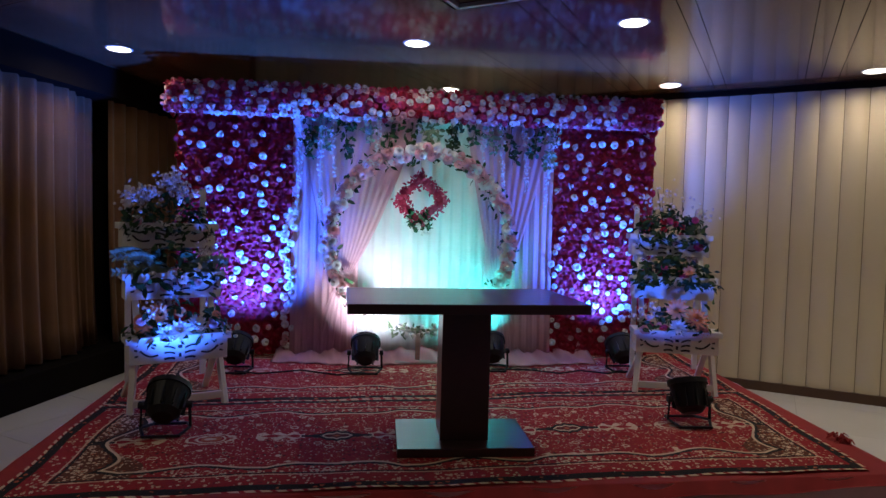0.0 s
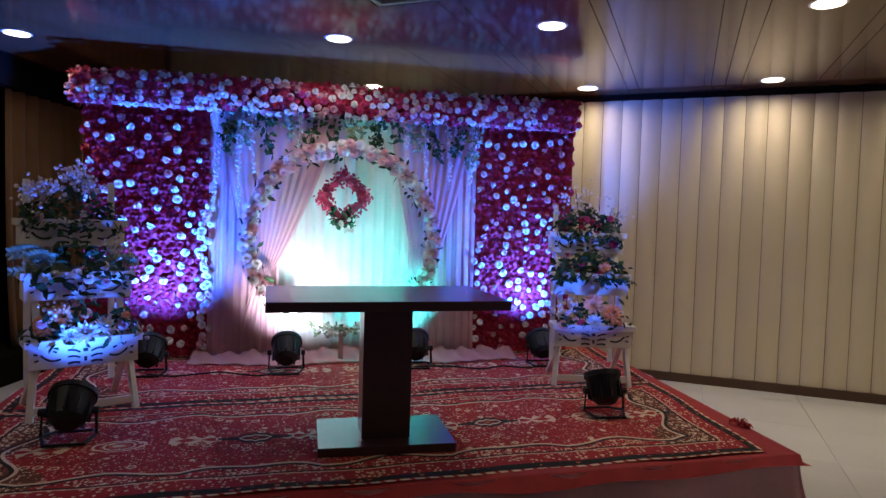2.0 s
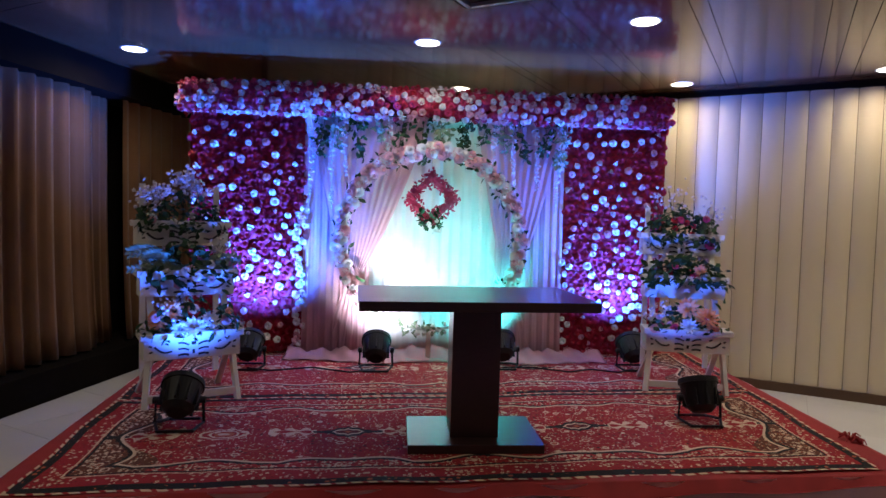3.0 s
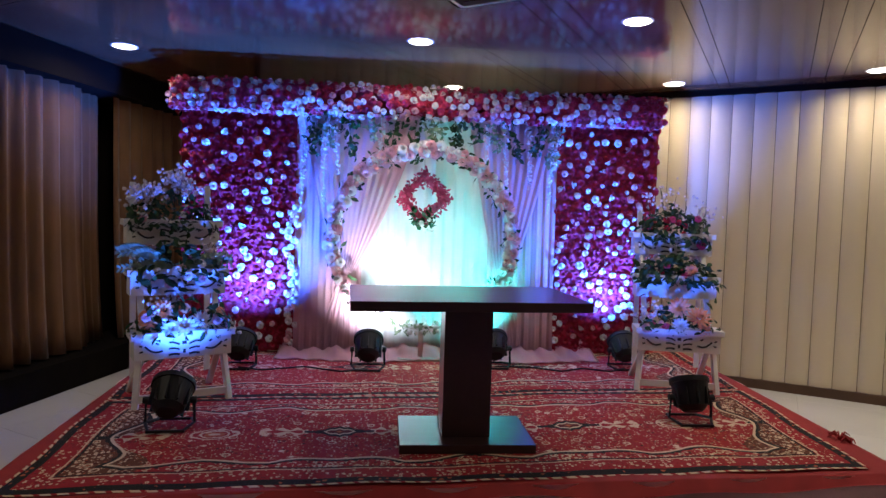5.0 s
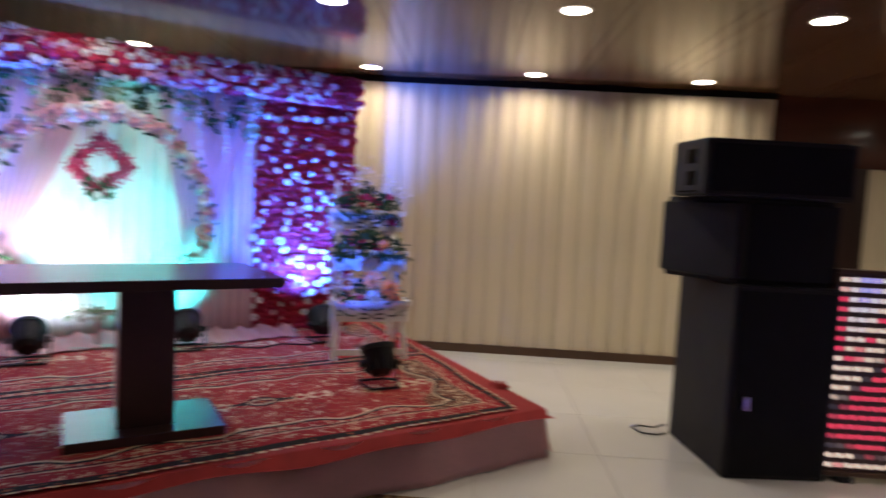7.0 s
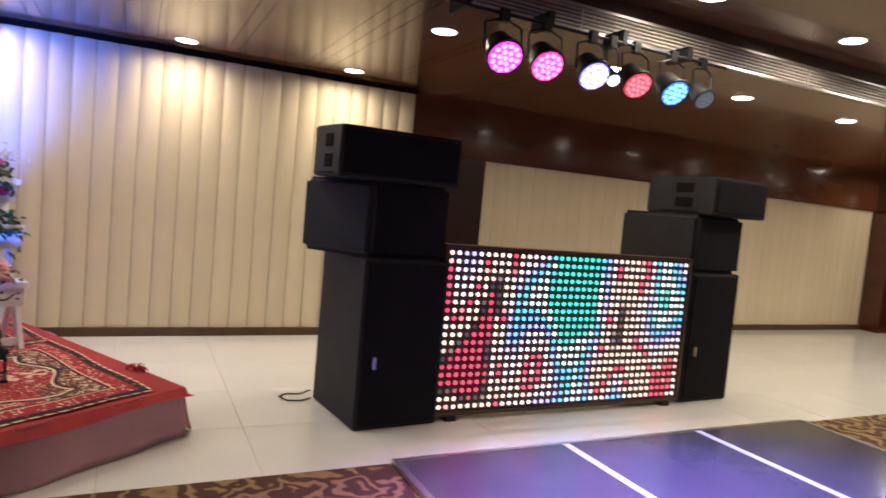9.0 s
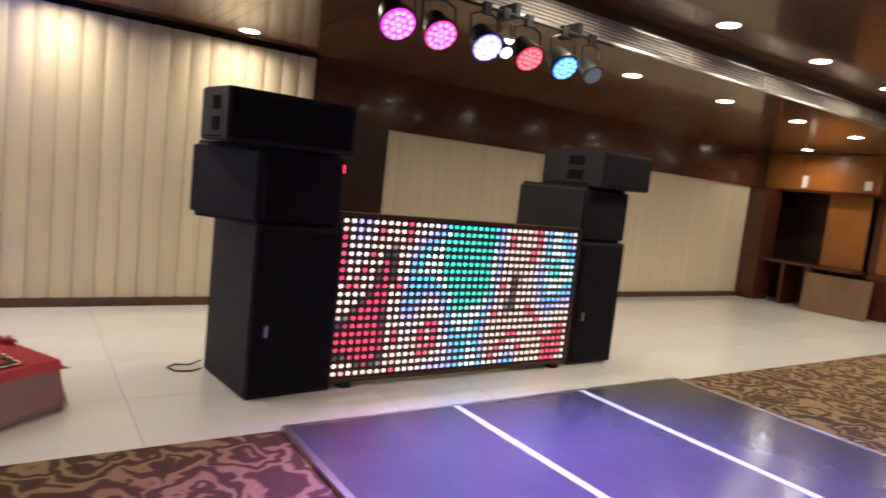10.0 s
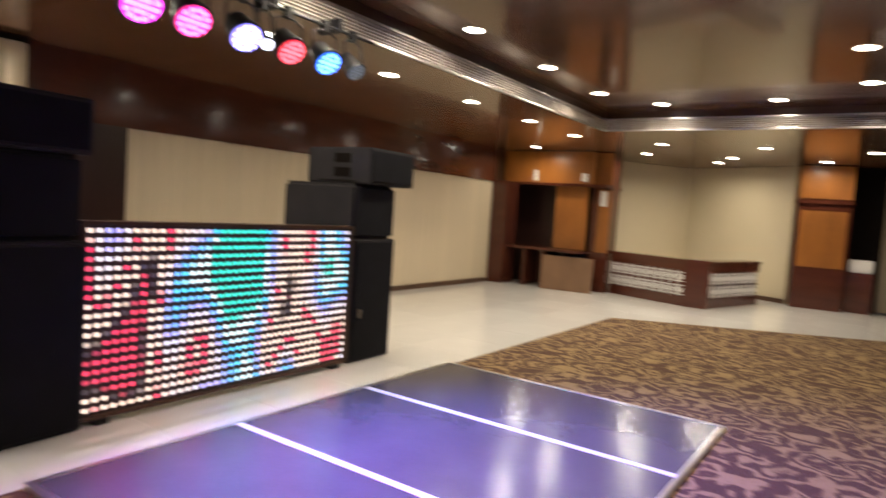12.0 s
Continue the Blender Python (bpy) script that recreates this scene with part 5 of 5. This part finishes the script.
def rug_mat(half_w, half_h):
    m = shader("patterned_red_wool_rug", (0.3, 0.02, 0.02), 0.95, vary=0.2, scale=5, bump=0.5, bump_scale=260)
    t = m.node_tree
    b = t.nodes["Principled BSDF"]
    old = b.inputs["Base Color"].links[0].from_node
    co = t.nodes.new("ShaderNodeTexCoord")
    sep = t.nodes.new("ShaderNodeSeparateXYZ")
    wob = t.nodes.new("ShaderNodeTexNoise")
    wob.inputs["Scale"].default_value = 9
    vm = t.nodes.new("ShaderNodeVectorMath")
    vm.operation = "MULTIPLY_ADD"
    vm.inputs[1].default_value = (0.012, 0.012, 0)
    t.links.new(co.outputs["UV"], wob.inputs["Vector"])
    t.links.new(wob.outputs["Color"], vm.inputs[0])
    t.links.new(co.outputs["UV"], vm.inputs[2])
    t.links.new(vm.outputs[0], sep.inputs[0])
    x, y = Num(t, sep.outputs[0]), Num(t, sep.outputs[1])
    ax, ay = x.op("ABSOLUTE"), y.op("ABSOLUTE")
    e = (ax * -1.0 + half_w).op("MINIMUM", ay * -1.0 + half_h)

    def voro(scale, feature="F1"):
        v = t.nodes.new("ShaderNodeTexVoronoi")
        v.inputs["Scale"].default_value = scale
        v.inputs["Randomness"].default_value = 0.75
        t.links.new(vm.outputs[0], v.inputs["Vector"])
        sp = t.nodes.new("ShaderNodeSeparateColor")
        t.links.new(v.outputs["Color"], sp.inputs[0])
        return Num(t, v.outputs["Distance"]), Num(t, sp.outputs[0])

    d1, c1 = voro(24.0)
    d2, c2 = voro(40.0)
    d3, c3 = voro(6.5)
    d4, c4 = voro(15.0)
    RED, DARK, CREAM_C, ORANGE, BLACK = (0.34, 0.010, 0.016), (0.12, 0.006, 0.008), (0.70, 0.52, 0.35), (0.46, 0.11, 0.045), (0.008, 0.006, 0.007)
    cur = None

    def lay(mask, col):
        nonlocal cur
        n = t.nodes.new("ShaderNodeMix")
        n.data_type = "RGBA"
        t.links.new(mask.s, n.inputs[0])
        if cur is None:
            n.inputs[6].default_value = (*RED, 1)
        else:
            t.links.new(cur, n.inputs[6])
        n.inputs[7].default_value = (*col, 1)
        cur = n.outputs[2]

    d5, c5 = voro(75.0)
    field = e.gt(0.20)
    # the ends of the field are brown, the middle red
    lay((ax + (y * 14.0).op("SINE") * 0.05 + ay * 0.5).gt(half_w - 0.30) * field, (0.13, 0.035, 0.014))
    # small flowers strewn over the field
    lay(d5.lt(0.42) * c5.gt(0.72) * field, CREAM_C)
    lay(d5.lt(0.45) * c5.lt(0.16) * field, ORANGE)
    lay(d2.lt(0.40) * c2.lt(0.20) * field, DARK)
    lay(d2.lt(0.22) * c2.lt(0.20) * field, BLACK)
    lay(d4.between(0.24, 0.36) * c4.gt(0.60) * d5.gt(0.2) * field, CREAM_C)
    lay(d4.lt(0.13) * c4.gt(0.74) * field, ORANGE)
    # a row of medallions: black-edged diamonds with cream comb arms, ovals between them
    step = 1.32
    px = (x * (1 / step)).op("FRACT").op("SUBTRACT", 0.5).op("ABSOLUTE") * step
    comb = (ay + (px * 75.0).op("SINE") * 0.020 + (d2 - 0.3) * 0.03)
    lay(px.between(0.17, 0.43) * comb.lt(0.052) * d5.gt(0.22) * field, CREAM_C)
    lay(px.between(0.20, 0.40) * (ay + (px * 50.0).op("SINE") * 0.012).lt(0.014) * field, RED)
    dia = px * 0.62 + ay + (px * 90.0).op("SINE") * 0.008
    for lo, hi, col in ((0.0, 0.022, ORANGE), (0.022, 0.045, DARK), (0.045, 0.062, CREAM_C), (0.062, 0.094, BLACK)):
        lay(dia.between(lo, hi) * field, col)
    lay(px.between(0.13, 0.19) * ay.lt(0.016) * field, BLACK)
    ox = px * -1.0 + step / 2
    oval = ((ox * ox) * 0.42 + ay * ay).op("SQRT") + (x * 80.0).op("SINE") * 0.004
    for lo, hi, col in ((0.0, 0.018, CREAM_C), (0.018, 0.034, ORANGE), (0.046, 0.056, CREAM_C), (0.070, 0.080, CREAM_C)):
        lay(oval.between(lo, hi) * d5.gt(0.12) * field, col)
    # lobed vine round the field: a black-beaded cream line
    lobe = (x * (6.2832 / step)).op("COSINE")
    wave = ay - (lobe.op("ABSOLUTE") * 0.055 + (x * (6.2832 * 3 / step)).op("COSINE") * 0.018) * -1.0 - (half_h - 0.255)
    ends = (ax * -1.0 + half_w - 0.33 + (y * 11.0).op("COSINE") * 0.06) * -1.0
    wave = wave.op("MAXIMUM", ends)
    lay(wave.gt(0.030) * field * d2.between(0.12, 0.40) * c2.gt(0.25), CREAM_C)
    lay(wave.gt(0.030) * field * d2.lt(0.12), BLACK)
    lay((wave - 0.016 + (d2 - 0.3) * 0.03).op("ABSOLUTE").lt(0.017) * field, BLACK)
    lay((wave + 0.006).op("ABSOLUTE").lt(0.009) * field, CREAM_C)
    # borders
    lay(e.between(0.186, 0.200), BLACK)
    bd = e.between(0.068, 0.186)
    lay(bd * d2.between(0.14, 0.38) * c2.gt(0.25), CREAM_C)
    lay(bd * d2.lt(0.16), ORANGE)
    lay(bd * d5.lt(0.38) * c5.lt(0.22), DARK)
    lay(e.between(0.172, 0.180), CREAM_C)
    lay(e.between(0.022, 0.068), BLACK)
    lay(e.between(0.034, 0.056) * d1.lt(0.30) * c1.gt(0.35), ORANGE)
    lay(e.between(0.004, 0.021) * (x * 88.0 + y * 88.0).op("SINE").gt(-0.45), CREAM_C)
    # wear and pile tone over the pattern
    mul = t.nodes.new("ShaderNodeMix")
    mul.data_type, mul.blend_type = "RGBA", "MULTIPLY"
    mul.inputs[0].default_value = 0.6
    t.links.new(cur, mul.inputs[6])
    hs = t.nodes.new("ShaderNodeHueSaturation")
    hs.inputs["Color"].default_value = (1, 1, 1, 1)
    t.links.new(old.inputs["Value"].links[0].from_socket, hs.inputs["Value"])
    t.links.new(hs.outputs[0], mul.inputs[7])
    t.links.new(mul.outputs[2], b.inputs["Base Color"])
    return m


def rug(corners, hw, hh, label, z):
    """A rug stretched between four corners; its weave runs in its own metres."""
    nu, nv = 90, 34
    bm = bmesh.new()

    def fn(s, t):
        u, v = between(corners, s, t)
        sag = max(0.0, 0.06 - t) * 0.4 * (1 + math.sin(u * 3.1))
        return (u + 0.010 * math.sin(v * 7), v + 0.012 * math.sin(u * 3.3) + 0.006 * math.sin(u * 11), 0.0015 * (1 + math.sin(u * 6 + v * 3)) + 0.002 - sag * 0.3)
    add_sheet(bm, fn, nu, nv)
    lay = bm.loops.layers.uv.new("weave")
    bm.verts.index_update()
    for f in bm.faces:
        for loop in f.loops:
            i, j = divmod(loop.vert.index, nv + 1)
            loop[lay].uv = (-hw + 2 * hw * i / nu, -hh + 2 * hh * j / nv)
    solid("rug", bm, rug_mat(hw, hh), label, "rug", "stage rugs", m=stage(0, 0, z), smooth=True)


rug(((-4.30, -0.18), (-0.19, 0.065), (-0.01, 1.54), (-4.42, 1.19)), 2.10, 0.70, "red oriental patterned rug with black and cream borders on the stage", DECK + 0.002)
rug(((-4.42, 1.20), (-0.01, 1.55), (0.10, 2.98), (-4.54, 2.90)), 2.15, 0.74, "red oriental patterned rug laid behind the front rug", DECK + 0.0015)


def tuft(bm, u, v, n, s):
    for _ in range(n):
        a = RND.uniform(0, 6.28)
        add_tube(bm, [(u, v, 0.0), (u + s * 0.5 * math.cos(a), v + s * 0.5 * math.sin(a), s * RND.uniform(0.3, 0.7)), (u + s * math.cos(a), v + s * math.sin(a), s * RND.uniform(0.0, 0.4))], 0.006, 5, 0.5)


bm = bmesh.new()
tuft(bm, -0.02, 0.50, 16, 0.06)
tuft(bm, 0.0, 0.44, 10, 0.05)
solid("rug_fringe", bm, RED_CLOTH, "bunched dark red fringe at the rug's edge", "fringe", m=stage(0, 0, DECK - 0.005))


# ---------- cables ----------
def cable(pts, r, label):
    bm = bmesh.new()
    add_tube(bm, pts, r, 6)
    solid("cable", bm, BLACK_METAL, label, "cable", smooth=True)


cable([(2.56, 4.36, 0.06), (2.50, 4.42, 0.012), (2.40, 4.46, 0.008), (2.34, 4.40, 0.008), (2.38, 4.30, 0.008), (2.48, 4.28, 0.008), (2.56, 4.33, 0.008)], 0.006, "thin black cable looped behind the loudspeaker")
base = stage(0, 0)
cable([base @ Vector(p) for p in ((-0.70, 2.10, 0.02), (-0.85, 2.02, 0.012), (-1.05, 2.12, 0.012), (-1.25, 2.02, 0.012), (-1.5, 2.15, 0.012), (-1.78, 2.12, 0.02))], 0.006, "black cable trailing over the stage rug")
cable([base @ Vector(p) for p in ((-2.8, 2.0, 0.02), (-3.0, 1.95, 0.012), (-3.3, 2.1, 0.012), (-3.6, 1.98, 0.012), (-3.79, 2.03, 0.02))], 0.006, "black cable trailing over the stage rug")

# ---------- padded strips and tiles ----------
def padded(h, w, puff=0.026):
    bm = bmesh.new()
    n = 6
    def fn(s, t):
        return (w * s, -puff * math.sin(math.pi * s) ** 0.55 if 0 < s < 1 else 0.0, h * t)
    add_sheet(bm, fn, n, 1)
    me = bpy.data.meshes.new("padded_strip")
    bm.to_mesh(me)
    bm.free()
    me.materials.append(CREAM)
    me.polygons.foreach_set("use_smooth", [True] * len(me.polygons))
    return me


PW, SEAM = 0.1875, 3.913
tall, short = padded(2.755 - 0.085, PW - 0.004), padded(2.118 - 0.085, 0.192, 0.010)
for k in range(60):
    x = SEAM - PW * k if k else SEAM
    if x > -5.6:
        o = new("padded_strip", tall)
        o.parent = wall_north
        o.location = (x, WALL_N + 0.02, 0.085)
for k in range(41):
    o = new("padded_strip", short)
    o.parent = wall_north
    o.location = (5.12 + 0.1935 * k, WALL_Y + 0.02, 0.085)

TS = 0.80
bm = box(0.0015, TS - 0.0015, 0.0015, TS - 0.0015, -0.012, 0)
tile_me = bpy.data.meshes.new("floor_tile")
bm.to_mesh(tile_me)
bm.free()
tile_me.materials.append(TILE)
for i in range(-9, 29):
    for j in range(-11, 6):
        x, y = 0.40 + i * TS, 3.04 + j * TS
        inside = (0.3 < x < 9.8 and y < 2.3) or (x > -0.5 and y < -0.5) or (x > 9.8 and y < 1.0 - (x - 11.0) * 1.9 - 1.6)
        if inside or x > 17.5 or y > 6.9:
            continue
        o = new("floor_tile", tile_me)
        o.parent = floor
        o.location = (x, y, -0.0005)
